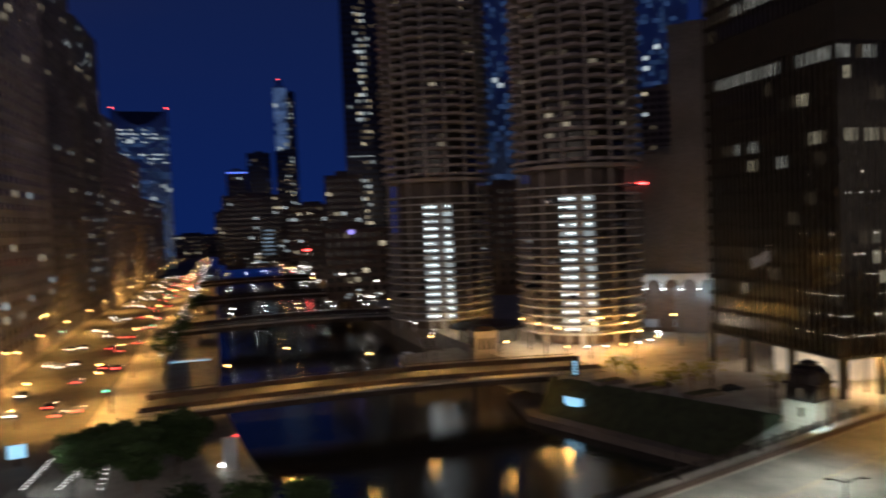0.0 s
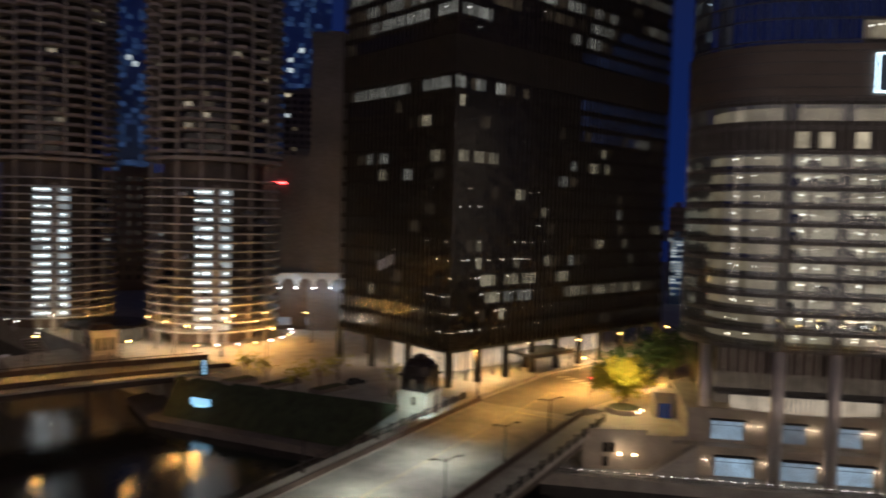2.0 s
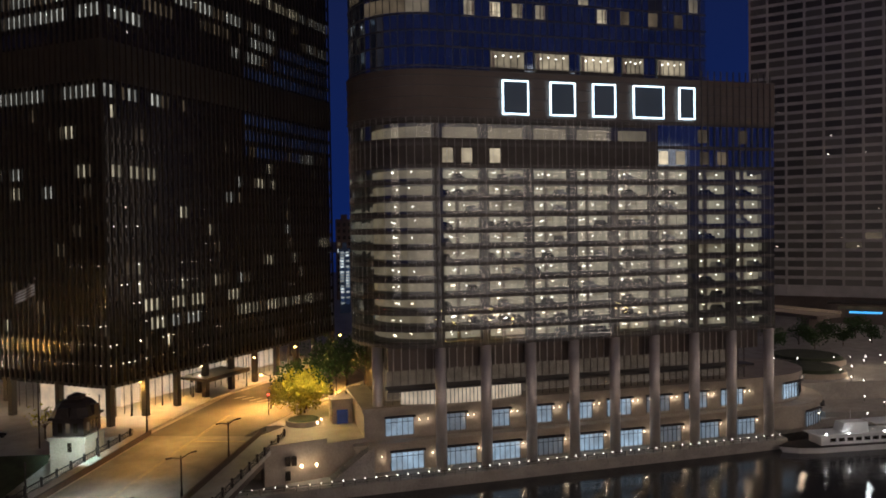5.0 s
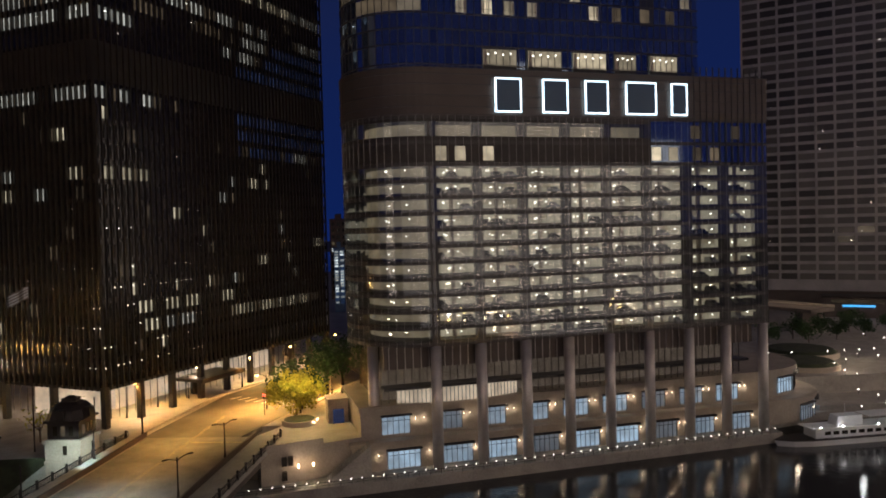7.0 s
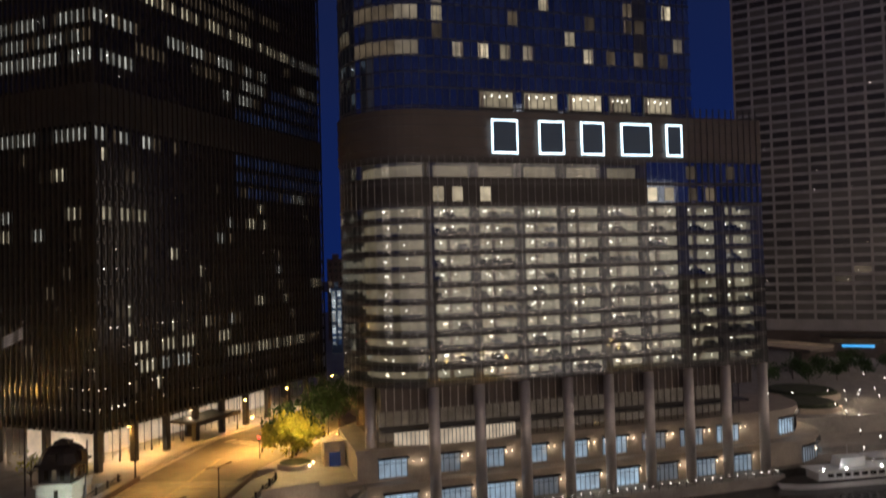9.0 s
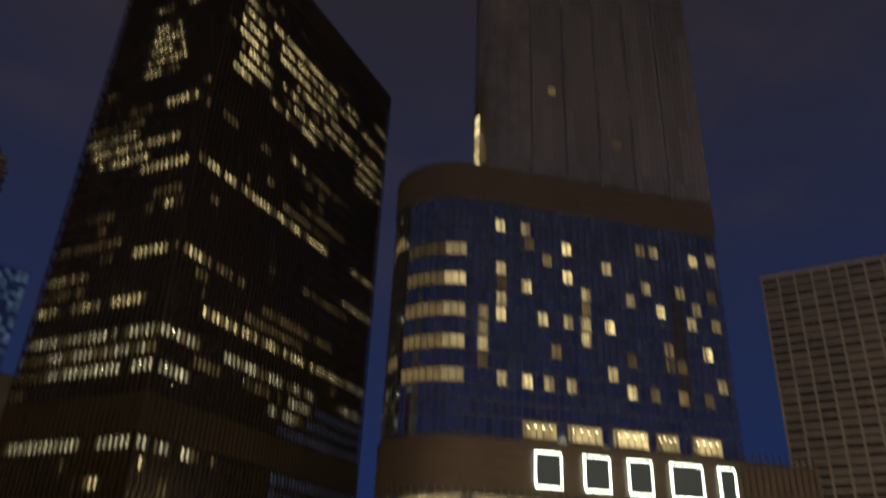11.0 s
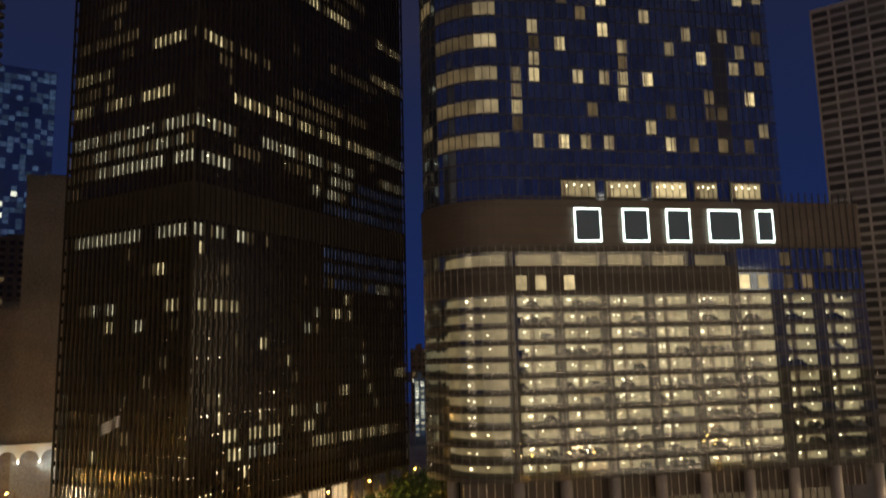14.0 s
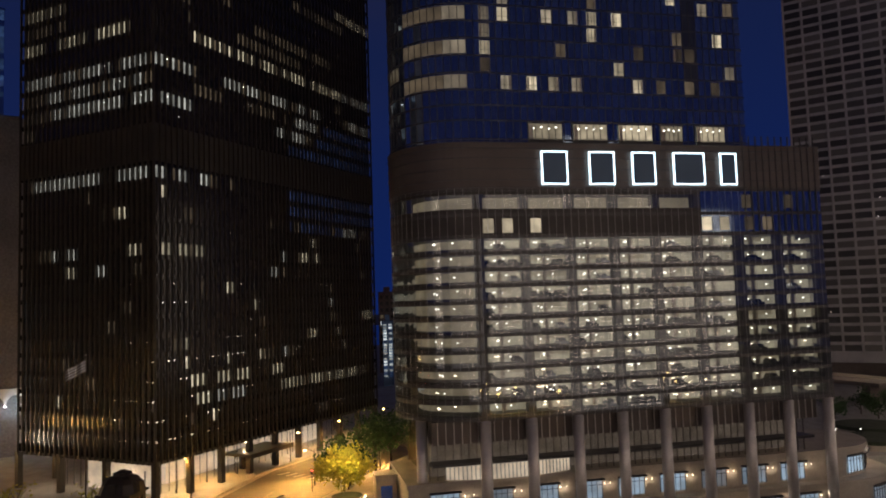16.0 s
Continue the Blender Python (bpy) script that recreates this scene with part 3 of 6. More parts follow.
POD = rounded(-22.5, 62.5, -0.6, 46, 14)
FLOORS = [25.0 + 2.945 * i for i in range(12)] + [61.4, 66.0]
STEEL_WALL = mat("bronze_grey_wall", (0.05, 0.042, 0.036), 0.6, 0.2, 0.25)
# backing walls with the lamplight put in as glow
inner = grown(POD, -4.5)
part("interior", Mesher().prism(inner, 25.2, 66.2), GLOW_PARKING, glass_tower, "parking storeys behind the glass, glowing in place of lamplight")
back = Mesher()
rb = random.Random(77)
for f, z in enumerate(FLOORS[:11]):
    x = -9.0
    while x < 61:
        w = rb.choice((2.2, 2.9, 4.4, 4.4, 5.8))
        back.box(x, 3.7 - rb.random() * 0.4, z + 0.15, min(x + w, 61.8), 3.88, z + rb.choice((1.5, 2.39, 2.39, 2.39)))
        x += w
part("back_wall", back, GLOW_BAYS, glass_tower, "parking walls with uneven lamplight put in as glow", "stuff")
for z in FLOORS:
    part("floor_slab", Mesher().prism(grown(POD, 0.06), z - 0.5, z + 0.12), SPANDREL, glass_tower, "grey floor band")
    if z < 57:
        part("parapet", Mesher().prism(grown(POD, -0.15), z + 0.12, z + 0.62), STEEL_WALL, glass_tower, "dark low parapet behind the glass")
BAY = [-20.3, -8.7, 0.0, 8.9, 17.7, 26.3, 35.0, 44.0, 52.7, 61.6]
for x in BAY[1:]:
    part("pier", Mesher().box(x - 0.75, -0.55, 25, x + 0.75, 1.2, 66), SPANDREL, glass_tower, "dark vertical pier")
mb = Mesher()
for p, nrm in skin_stations(POD, 1.46):
    q = p + nrm * 0.12
    mb.bar((q.x, q.y, 24.0), (q.x, q.y, 66), 0.045)
part("mullion", mb, SHAFT_FIN, glass_tower, "thin steel mullions", "stuff")
skin = part("glass_skin", Mesher().prism(grown(POD, -0.02), 24.8, 66.0), CLEAR, glass_tower, "clear window glass")
skin.visible_shadow = False
part("crown_band", Mesher().prism(grown(POD, 0.15), 66.0, 74.6), BAND, glass_tower, "taupe metal band under the setback")
mb = Mesher()
for z in (66.2, 67.6, 69.6, 71.6, 73.4, 74.5):
    mb.prism(grown(POD, 0.3), z - 0.08, z + 0.08)
part("band_rib", mb, SPANDREL, glass_tower, "thin metal ribs", "stuff")
mb = Mesher()
for p, nrm in skin_stations(POD, 1.46):
    if p.x > 44:
        mb.bar((p.x, p.y - 0.2, 57), (p.x, p.y - 0.2, 76.4), 0.2)
part("parapet_fin", mb, SPANDREL, glass_tower, "steel parapet fins", "stuff")
part("blue_bay", Mesher().box(35.7, -0.64, 57.6, 62.4, -0.6, 65.9), BLUE_GLASS, glass_tower, "blue mirror glass corner bays")
# ceiling lamps in the parking storeys; low amber ones stand for mirrored city lamps
fix = Mesher().box(-0.12, -0.1, -0.13, 0.12, 0.1, 0.06).mesh("ceiling_lamp", L_CEIL)
amber_glint = Mesher().box(-0.22, -0.1, -0.12, 0.22, 0.1, 0).mesh("ceiling_lamp", L_SCONCE)
rng = random.Random(8)
for f, z in enumerate(FLOORS[1:12]):
    for a, c in zip(BAY, BAY[1:]):
        for k in ((0.36, 0.8) if a > 34 else (0.36, 0.36, 0.62)):
            if rng.random() < 0.84:
                piece("ceiling_lamp", fix if f > 3 or rng.random() < 0.4 else amber_glint, glass_tower, pose(a + (c - a) * (k + rng.uniform(-0.05, 0.05)), 1.6 + rng.random() * 1.6, z - 0.95 - rng.random() * 0.5))
hulk = Mesher().box(-2.1, -0.85, 0.25, 2.1, 0.85, 0.95).prism([(-1.4, -0.75), (1.1, -0.75), (1.1, 0.75), (-1.4, 0.75)], 0.95, 1.5, [(-1.0, -0.65), (0.6, -0.65), (0.6, 0.65), (-1.0, 0.65)])
HULKS = [hulk.mesh("parked_car", k) for k in (CAR_DARK, CAR_LIGHT, SPANDREL)]
pillar = Mesher().box(-0.3, -0.3, 0, 0.3, 0.3, 2.3).mesh("inner_pillar", STONE)
for z in FLOORS[:11]:
    for a, c in zip(BAY[1:-1], BAY[2:]):
        piece("inner_pillar", pillar, glass_tower, pose((a + c) / 2, 2.6, z + 0.15))
        for k in (0.2, 0.5, 0.8):
            if rng.random() < 0.3:
                piece("parked_car", HULKS[rng.randrange(3)], glass_tower, pose(a + (c - a) * k, 2.4 + rng.random() * 0.6, z + 0.16, 0, 0, 90 + rng.uniform(-4, 4)))
part("guard_rail", Mesher().prism(grown(POD, -0.5), 25.3, 25.4), SPANDREL, glass_tower)
# rows of guest rooms over the parking
room = Mesher().box(0, -0.1, 0, 2.0, 0.0, 2.6)
ROOM = [room.mesh("lit_window", k) for k in (LIT_WARM, LIT_DIM, LIT_SOFT)]
ROOM_BARS = Mesher().box(0.95, -0.16, 0, 1.05, -0.1, 2.6).box(0, -0.15, 0.75, 2.0, -0.1, 0.83).mesh("window_bar", SPANDREL)
CURTAIN = Mesher().box(0.08, -0.13, 0.05, 0.5, -0.1, 2.5).mesh("curtain", STONE)
part("dark_storey", Mesher().prism(grown(POD, 0.03), 57.55, 60.9), STEEL_WALL, glass_tower, "dark plant storey")
over = Mesher().prism(grown(POD, 0.03), 61.53, 62.3).prism(grown(POD, 0.03), 64.9, 65.48)
part("window_wall", over, STEEL_WALL, glass_tower, "dark wall over and under the upper windows")
for x, z in ((-8, 57.9), (-4.4, 57.9), (1, 57.9), (35.8, 57.9), (39.6, 57.9), (45, 57.9), (49, 57.9), (44.6, 62.2), (54, 62.2)):
    piece("lit_window", ROOM[1 if x > 42 else 0], glass_tower, pose(x, -0.55 if x < 30 else -0.68, z))

B2 = rounded(-21.7, 49.3, 3.4, 44, 13.5)
part("upper_block", Mesher().prism(B2, 74.6, 126), BLUE_GLASS, glass_tower, "blue mirror glass storeys")
rp = random.Random(15)
PANE_GLASS = mat("blue_mirror_pane", (0.25, 0.33, 0.45), 0.05, 0.88, 0.2, 0.12)
pn, pl = PANE_GLASS.node_tree.nodes, PANE_GLASS.node_tree.links
p_geo, p_rng, p_hue = pn.new("ShaderNodeNewGeometry"), pn.new("ShaderNodeMapRange"), pn.new("ShaderNodeHueSaturation")
pl.new(p_geo.outputs["Random Per Island"], p_rng.inputs["Value"])
p_rng.inputs["To Min"].default_value, p_rng.inputs["To Max"].default_value = 0.72, 1.12
p_hue.inputs["Color"].default_value = (0.25, 0.33, 0.45, 1)
pl.new(p_rng.outputs[0], p_hue.inputs["Value"])
pl.new(p_hue.outputs[0], pn["Principled BSDF"].inputs["Base Color"])


def tilted_panes(outline, zs, out, step=1.46):
    """Mirror panes between the mullions, each one leaning by a hair, so that the sky breaks up in them."""
    mb = Mesher()
    st = skin_stations(outline, step)
    for z0, z1 in zip(zs, zs[1:]):
        for (p, n1), (q, n2) in zip(st, st[1:]):
            e_ = [out + rp.uniform(-0.014, 0.014) for _ in range(3)]
            e_.append(e_[0] + e_[2] - e_[1])
            a, b_, c, d = p + n1 * e_[0], q + n2 * e_[1], q + n2 * e_[2], p + n1 * e_[3]
            mb.quad((a.x, a.y, z0), (b_.x, b_.y, z0), (c.x, c.y, z1), (d.x, d.y, z1))
    return mb


part("mirror_pane", tilted_panes(B2, [74.6, 76, 79.6, 82.5] + [85.4 + 3.33 * i for i in range(13)], 0.03), PANE_GLASS, glass_tower, "blue mirror panes", "stuff")
part("upper_band", Mesher().prism(grown(B2, 0.2), 126, 134.4), BAND, glass_tower, "taupe metal band under the setback")
mb = Mesher()
for z in [76.0, 79.6, 82.5] + [85.4 + 3.33 * i for i in range(13)] + [127, 129, 131, 133, 134.3]:
    mb.prism(grown(B2, 0.32 if z > 126 else 0.1), z - 0.14, z + 0.14)
part("floor_band", mb, SPANDREL, glass_tower, "thin grey floor bands", "stuff")
mb = Mesher()
for p, nrm in skin_stations(B2, 1.46):
    mb.bar((p.x + nrm.x * 0.05, p.y + nrm.y * 0.05, 74.6), (p.x + nrm.x * 0.05, p.y + nrm.y * 0.05, 126), 0.16)
part("mullion", mb, SPANDREL, glass_tower, "thin grey mullions", "stuff")
LIT_ROOMS = [(-1.3, 0), (3.8, 0), (8.3, 0), (13, 0), (26, 0), (31, 0), (43, 0), (-5.3, 1), (22, 1), (-5.3, 2), (35, 2), (-5.3, 3), (16.6, 3), (35, 3), (44, 3),
             (-5.3, 4), (-1.6, 4), (7.3, 4), (12.8, 4), (16.7, 4), (22, 4), (41, 4.9), (-1.5, 5), (16.8, 5), (34, 5.5), (-1.4, 6), (3.9, 6), (17, 6), (42.6, 6),
             (13, 7), (31, 7), (22, 8), (4.6, 9), (13, 9), (43, 9.5), (30.3, 9.7), (33.5, 9.7), (-1.8, 10), (3.8, 10), (47.4, 9.7), (39, 7)]
for x, k in LIT_ROOMS:
    piece("lit_window", ROOM[rng.choice((0, 0, 2, 2, 1))], glass_tower, pose(x - 1.0, 3.4, 85.7 + 3.33 * k))
    piece("window_bar", ROOM_BARS, glass_tower, pose(x - 1.0, 3.4, 85.7 + 3.33 * k))
    if rng.random() < 0.5:
        piece("curtain", CURTAIN, glass_tower, pose(x - 1.0 + rng.choice((0, 1.45)), 3.4, 85.7 + 3.33 * k))
part("dark_bay", Mesher().box(36.2, 3.33, 85, 39.2, 3.42, 112), NIGHT_GLASS, glass_tower, "dark column of bare windows")
for x, k in ((37.2, 0), (37.6, 2), (46.5, 1), (46.8, 5), (10, 2), (26.4, 2), (27, 6), (-1.6, 7), (8.5, 8), (46.6, 7)):
    piece("lit_window", ROOM[rng.choice((1, 2))], glass_tower, pose(x - 1.0, 3.32 if 35 < x < 40 else 3.4, 85.7 + 3.33 * k))
# the rounded end: wide lit living rooms
for k in range(11):
    if k in (0, 2, 4, 6, 8, 1, 9):
        mb, st = Mesher(), [s for s in skin_stations(B2, 1.46) if s[0].x < -8.2]
        a, c = ((5, len(st) - 1) if k % 2 == 0 else (1, 4))
        for (p, n1), (q, n2) in zip(st[a:c], st[a + 1:c + 1]):
            p, q = p + n1 * 0.06, q + n2 * 0.06
            z = 85.7 + 3.33 * k
            mb.quad((p.x, p.y, z), (q.x, q.y, z), (q.x, q.y, z + 2.6), (p.x, p.y, z + 2.6))
        part("lit_window", mb, LIT_DIM, glass_tower, "wide dim curved window")
        if k % 2 == 0:
            mb = Mesher()
            for (p, n1), (q, n2) in zip(st[-4:-1], st[-3:]):
                p, q = p + n1 * 0.12, q + n2 * 0.12
                mb.quad((p.x, p.y, z), (q.x, q.y, z), (q.x, q.y, z + 2.6), (p.x, p.y, z + 2.6))
            part("lit_window", mb, LIT_SOFT, glass_tower, "wide lit curved window")
# big lit windows over the sign
for a, c in ((2.7, 9.5), (11.8, 18.8), (21.2, 28.4), (30.2, 35.0), (38.1, 44.4)):
    part("lit_window", Mesher().box(a, 3.2, 75.3, c, 3.3, 79.1), LIT_WARM, glass_tower, "large warmly lit window")
    mb = Mesher().box(a - 0.2, 3.1, 79.1, c + 0.2, 3.4, 79.35).box(a - 0.2, 3.1, 75.1, c + 0.2, 3.4, 75.3).box(a, 3.12, 76.2, c, 3.2, 76.28)
    for i in range(6):
        mb.box(a + (c - a) * i / 5 - 0.06, 3.1, 75.3, a + (c - a) * i / 5 + 0.06, 3.2, 79.1)
    part("window_frame", mb, SPANDREL, glass_tower)
    for i in range(4):
        piece("ceiling_lamp", fix, glass_tower, pose(a + (c - a) * (i + 0.7) / 4.5, 3.12, 78.2 + 0.25 * (i % 2)))
    # Dark strip added so the glowing window darkens towards its foot.
    part("inner_ledge", Mesher().box(a + 0.1, 3.14, 75.4, c - 0.1, 3.19, 76.1), STEEL_WALL, glass_tower, "dark strip grading the glowing window darker towards its foot")
    part("inner_curtain", Mesher().box(a + 0.2, 3.16, 75.4, a + 0.9, 3.19, 79.0), STONE, glass_tower, "pale curtain")
B3 = rounded(-2.0, 57, 13.4, 44, 11)
part("tower_shaft", Mesher().prism(B3, 134.4, 216), SHAFT_GLASS, glass_tower, "blue grey glass shaft")
part("shaft_band", Mesher().prism(grown(B3, 0.2), 216, 223.5), BAND, glass_tower, "taupe metal band")
B4 = rounded(-2.5, 40, 14.5, 44, 11)
part("top_shaft", Mesher().prism(B4, 223.5, 330), SHAFT_GLASS, glass_tower, "blue grey glass top shaft")
mb = Mesher()
for i in range(25):
    mb.prism(grown(B3, 0.07), 136 + 3.33 * i - 0.02, 136 + 3.33 * i + 0.02)
for i in range(30):
    mb.prism(grown(B4, 0.07), 226 + 3.33 * i - 0.02, 226 + 3.33 * i + 0.02)
part("floor_band", mb, SPANDREL, glass_tower, "thin grey floor bands", "stuff")
mb = Mesher()
for o, z0, z1 in ((B3, 134.4, 216), (B4, 223.5, 330)):
    for p, nrm in skin_stations(o, 1.46):
        mb.bar((p.x + nrm.x * 0.05, p.y + nrm.y * 0.05, z0), (p.x + nrm.x * 0.05, p.y + nrm.y * 0.05, z1), 0.05)
part("mullion", mb, SPANDREL, glass_tower, "thin grey mullions", "stuff")
STRIP_GLASS = SHAFT_GLASS.copy()
STRIP_GLASS.name = "grey_mirror_strip"
sn, sl = STRIP_GLASS.node_tree.nodes, STRIP_GLASS.node_tree.links
s_geo, s_rng, s_hue = sn.new("ShaderNodeNewGeometry"), sn.new("ShaderNodeMapRange"), sn.new("ShaderNodeHueSaturation")
sl.new(s_geo.outputs["Random Per Island"], s_rng.inputs["Value"])
s_rng.inputs["To Min"].default_value, s_rng.inputs["To Max"].default_value = 0.78, 1.08
s_hue.inputs["Color"].default_value = (0.38, 0.36, 0.35, 1)
sl.new(s_rng.outputs[0], s_hue.inputs["Value"])
sl.new(s_hue.outputs[0], sn["Principled BSDF"].inputs["Base Color"])
part("mirror_strip", tilted_panes(B3, [134.4, 146, 162.7, 179.4, 196, 216], 0.03, 2.92), STRIP_GLASS, glass_tower, "grey mirror strips", "stuff")
part("mirror_strip", tilted_panes(B4, [223.5, 246, 270, 300, 330], 0.03, 2.92), STRIP_GLASS, glass_tower, "grey mirror strips", "stuff")
# broad paired fins and a few lit rooms on the shaft
mb = Mesher()
for x in (9.5, 18.5, 27.5, 36.5, 46.0):
    mb.box(x - 0.22, 13.25, 134.4, x + 0.22, 13.5, 216)
part("fin", mb, SHAFT_FIN, glass_tower, "faint steel fins up the shaft", "stuff")
for x, z in ((-0.4, 196.0), (14, 166.0), (31, 152.7), (22, 236.1)):
    piece("lit_window", ROOM[1], glass_tower, pose(x, 13.35 if z < 220 else 14.4, z))
for k in range(8):
    mb = Mesher()
    st = [s for s in skin_stations(B3, 1.46) if s[0].x < 1.5 and s[0].y > 20][:3]
    for (p, n1), (q, n2) in zip(st, st[1:]):
        p, q = p + n1 * 0.14, q + n2 * 0.14
        z = 136.4 + 3.33 * k
        mb.quad((p.x, p.y, z), (q.x, q.y, z), (q.x, q.y, z + 2.4), (p.x, p.y, z + 2.4))
    if st:
        part("lit_window", mb, LIT_OFFICE_WARM, glass_tower)
# steel columns and the terraces between them
mb = Mesher().cyl(0, 0, 2.0, 24.6, 1.0, n=24)
column = mb.mesh("column", BRUSHED, True)
for x in BAY[1:]:
    piece("column", column, glass_tower, pose(x, 0.2, 0))
piece("column", column, glass_tower, pose(-19.2, 6.2, 0))
part("soffit", Mesher().prism(grown(POD, -0.6), 24.4, 24.9), SPANDREL, glass_tower, "dark soffit")
# backing panel that glows to brighten the hall
part("hall_interior", Mesher().box(-17, 9, 13.5, 59, 12, 20.4), GLOW_HALL, glass_tower, "hall backing panel with a dim warm glow put in")
hall_glass = part("hall_glass", Mesher().quad((-18, 6, 13), (60, 6, 13), (60, 6, 20.4), (-18, 6, 20.4)), CLEAR, glass_tower, "hall glass")
hall_glass.visible_shadow = False
part("recessed_wall", Mesher().box(-18, 12, 13, 60, 26, 24.4), DARK_GLASS, glass_tower, "dark recessed glass hall")
mb = Mesher()
for i in range(53):
    mb.box(-18 + i * 1.5, 5.8, 13, -17.88 + i * 1.5, 6, 24.4)
part("mullion", mb, BAND, glass_tower, "thin bronze mullions", "stuff")
part("fascia", Mesher().box(-18, 2.2, 20.4, 60.5, 6, 24.4), BAND, glass_tower, "bronze ribbed fascia")
part("lit_hall", Mesher().prism([*[(-15 + 24 * i / 12, 5.6 - 2.4 * math.sin(math.pi * i / 12)) for i in range(13)], (9, 6), (-15, 6)], 13.5, 16.3), GLOW_LOBBY, glass_tower, "curved lit hall window")
mb = Mesher()
for i in range(33):
    k = i / 32
    mb.box(-15.05 + 24 * k, 5.5 - 2.4 * math.sin(math.pi * k), 13.5, -14.95 + 24 * k, 5.6 - 2.4 * math.sin(math.pi * k), 16.4)
part("hall_frame", mb, SPANDREL, glass_tower, "thin window bars", "stuff")
part("hall_floor", Mesher().box(-18, 2.6, 16.4, 60, 6, 16.9), SPANDREL, glass_tower, "grey floor band")
seam = Mesher().box(-0.06, 2.02, 20.4, 0.06, 2.2, 24.4).mesh("seam", BRUSHED)
for i in range(52):
    piece("seam", seam, glass_tower, pose(-17 + i * 1.5, 0, 0))

# sign on the band, as plain glowing shapes
for a, c in ((2.9, 9.0), (12.3, 18.4), (21.0, 26.8), (29.6, 37.2), (39.6, 44.1)):
    sign = thing("sign_block", "glowing white outlined sign block on the taupe band", "sign", GT @ pose(a, -1.3, 66.7), group="sign blocks on the band")
    w = c - a
    part("sign_face", Mesher().box(0.7, 0.1, 0.2, w - 0.7, 0.4, 6.0), SIGN_FACE, sign, "dim blue face")
    mb = Mesher().box(0.5, 0, 0, w - 0.5, 0.3, 0.2).box(0.5, 0, 6.0, w - 0.5, 0.3, 6.2).box(0.5, 0, 0.2, 0.7, 0.3, 6.0).box(w - 0.7, 0, 0.2, w - 0.5, 0.3, 6.0)
    part("neon_outline", mb, L_SIGN, sign, "white neon outline")
    part("bracket", Mesher().box(1, 0.4, 1, w - 1, 1.0, 1.2).box(1, 0.4, 5, w - 1, 1.0, 5.2), SPANDREL, sign)

# ---- the riverside terraces under the glass tower ----
terrace = thing("river_terrace", "stepped beige stone river terrace with lit shop fronts", "terrace", GT)
part("dock", Mesher().prism([(-47, -2.4), (64, -2.4), (66, 6), (120, 12), (120, 40), (-47, 8)], -3, 2.0), PAVING, terrace, "pale riverside dock")
part("lower_wall", Mesher().box(-24, 3.0, 2.0, 70, 8, 6.6), STONE, terrace, "beige stone wall")
part("lower_ledge", Mesher().box(-24.4, 2.4, 6.6, 70.4, 8, 7.3), STONE, terrace, "stone ledge")
part("upper_wall", Mesher().box(-22, 5.0, 7.3, 66, 26, 12.6), STONE, terrace, "beige stone wall")
part("upper_ledge", Mesher().box(-22.4, 4.2, 12.6, 66.4, 26, 13.4), STONE, terrace, "stone ledge")
shop_frame = Mesher()
for i in range(6):
    shop_frame.box(-2.75 + i * 1.06, -0.06, 0, -2.67 + i * 1.06, 0.06, 3.4)
shop_frame.box(-2.75, -0.06, 3.3, 2.65, 0.06, 3.4).box(-2.75, -0.06, 2.5, 2.65, 0.06, 2.58)
awning = Mesher().prism([(-2.9, -0.9), (2.9, -0.9), (2.9, 0), (-2.9, 0)], 3.5, 3.7, [(-2.9, -0.7), (2.9, -0.7), (2.9, 0), (-2.9, 0)])
meshes = [Mesher().box(-2.7, 0.05, 0.1, 2.6, 0.12, 3.3).mesh("shop_pane", LIT_SHOP), shop_frame.mesh("shop_frame", IRON), awning.mesh("awning", IRON)]
sconce = Mesher().cyl(0, 0, 0, 0.28, 0.05, n=8).mesh("sconce", L_SCONCE)
wide_frame = Mesher()
for i in range(7):
    wide_frame.box(-3.1 + i * 1.02, -0.06, 0, -3.02 + i * 1.02, 0.06, 3.4)
wide_frame.box(-3.1, -0.06, 3.3, 3.1, 0.06, 3.4).box(-3.1, -0.06, 2.5, 3.1, 0.06, 2.58)
wide_awning = Mesher().prism([(-3.3, -0.9), (3.3, -0.9), (3.3, 0), (-3.3, 0)], 3.5, 3.75, [(-3.3, -0.7), (3.3, -0.7), (3.3, 0), (-3.3, 0)])
wide_meshes = [Mesher().box(-3.05, 0.05, 0.1, 3.05, 0.12, 3.3).mesh("shop_pane", LIT_SHOP), wide_frame.mesh("shop_frame", IRON), wide_awning.mesh("awning", IRON)]
for a, c in zip(BAY, BAY[1:]):
    for y, z, row in ((2.9, 2.1, wide_meshes), (4.9, 7.9, meshes)):
        mid = (a + c) / 2 if row is wide_meshes else (a + c) / 2 - 0.9
        for me in row:
            piece(me.name.split(".")[0], me, terrace, pose(mid, y - 0.1, z))
        for k in ((0.09, 0.91) if row is wide_meshes else (0.74, 0.88)):
            piece("sconce", sconce, terrace, pose(a + (c - a) * k, y - 0.14, z + 2.6))
            point_lamp(GT @ Vector((a + (c - a) * k, y - 0.5, z + 2.45)), 24, TUNGSTEN, 0.1)
bulb = Mesher().cyl(0, 0, 0, 0.16, 0.075, n=6).mesh("dock_light", L_DOCK)
for i in range(58):
    piece("dock_light", bulb, terrace, pose(-46 + i * 1.9, -2.2, 2.9))
mb = Mesher().box(-47, -2.3, 2.85, 64, -2.22, 2.92).box(-47, -2.3, 2.4, 64, -2.26, 2.44)
for i in range(56):
    mb.box(-47 + i * 2, -2.3, 2.0, -46.94 + i * 2, -2.22, 2.9)
part("railing", mb, IRON, terrace, "thin iron railing", "stuff")
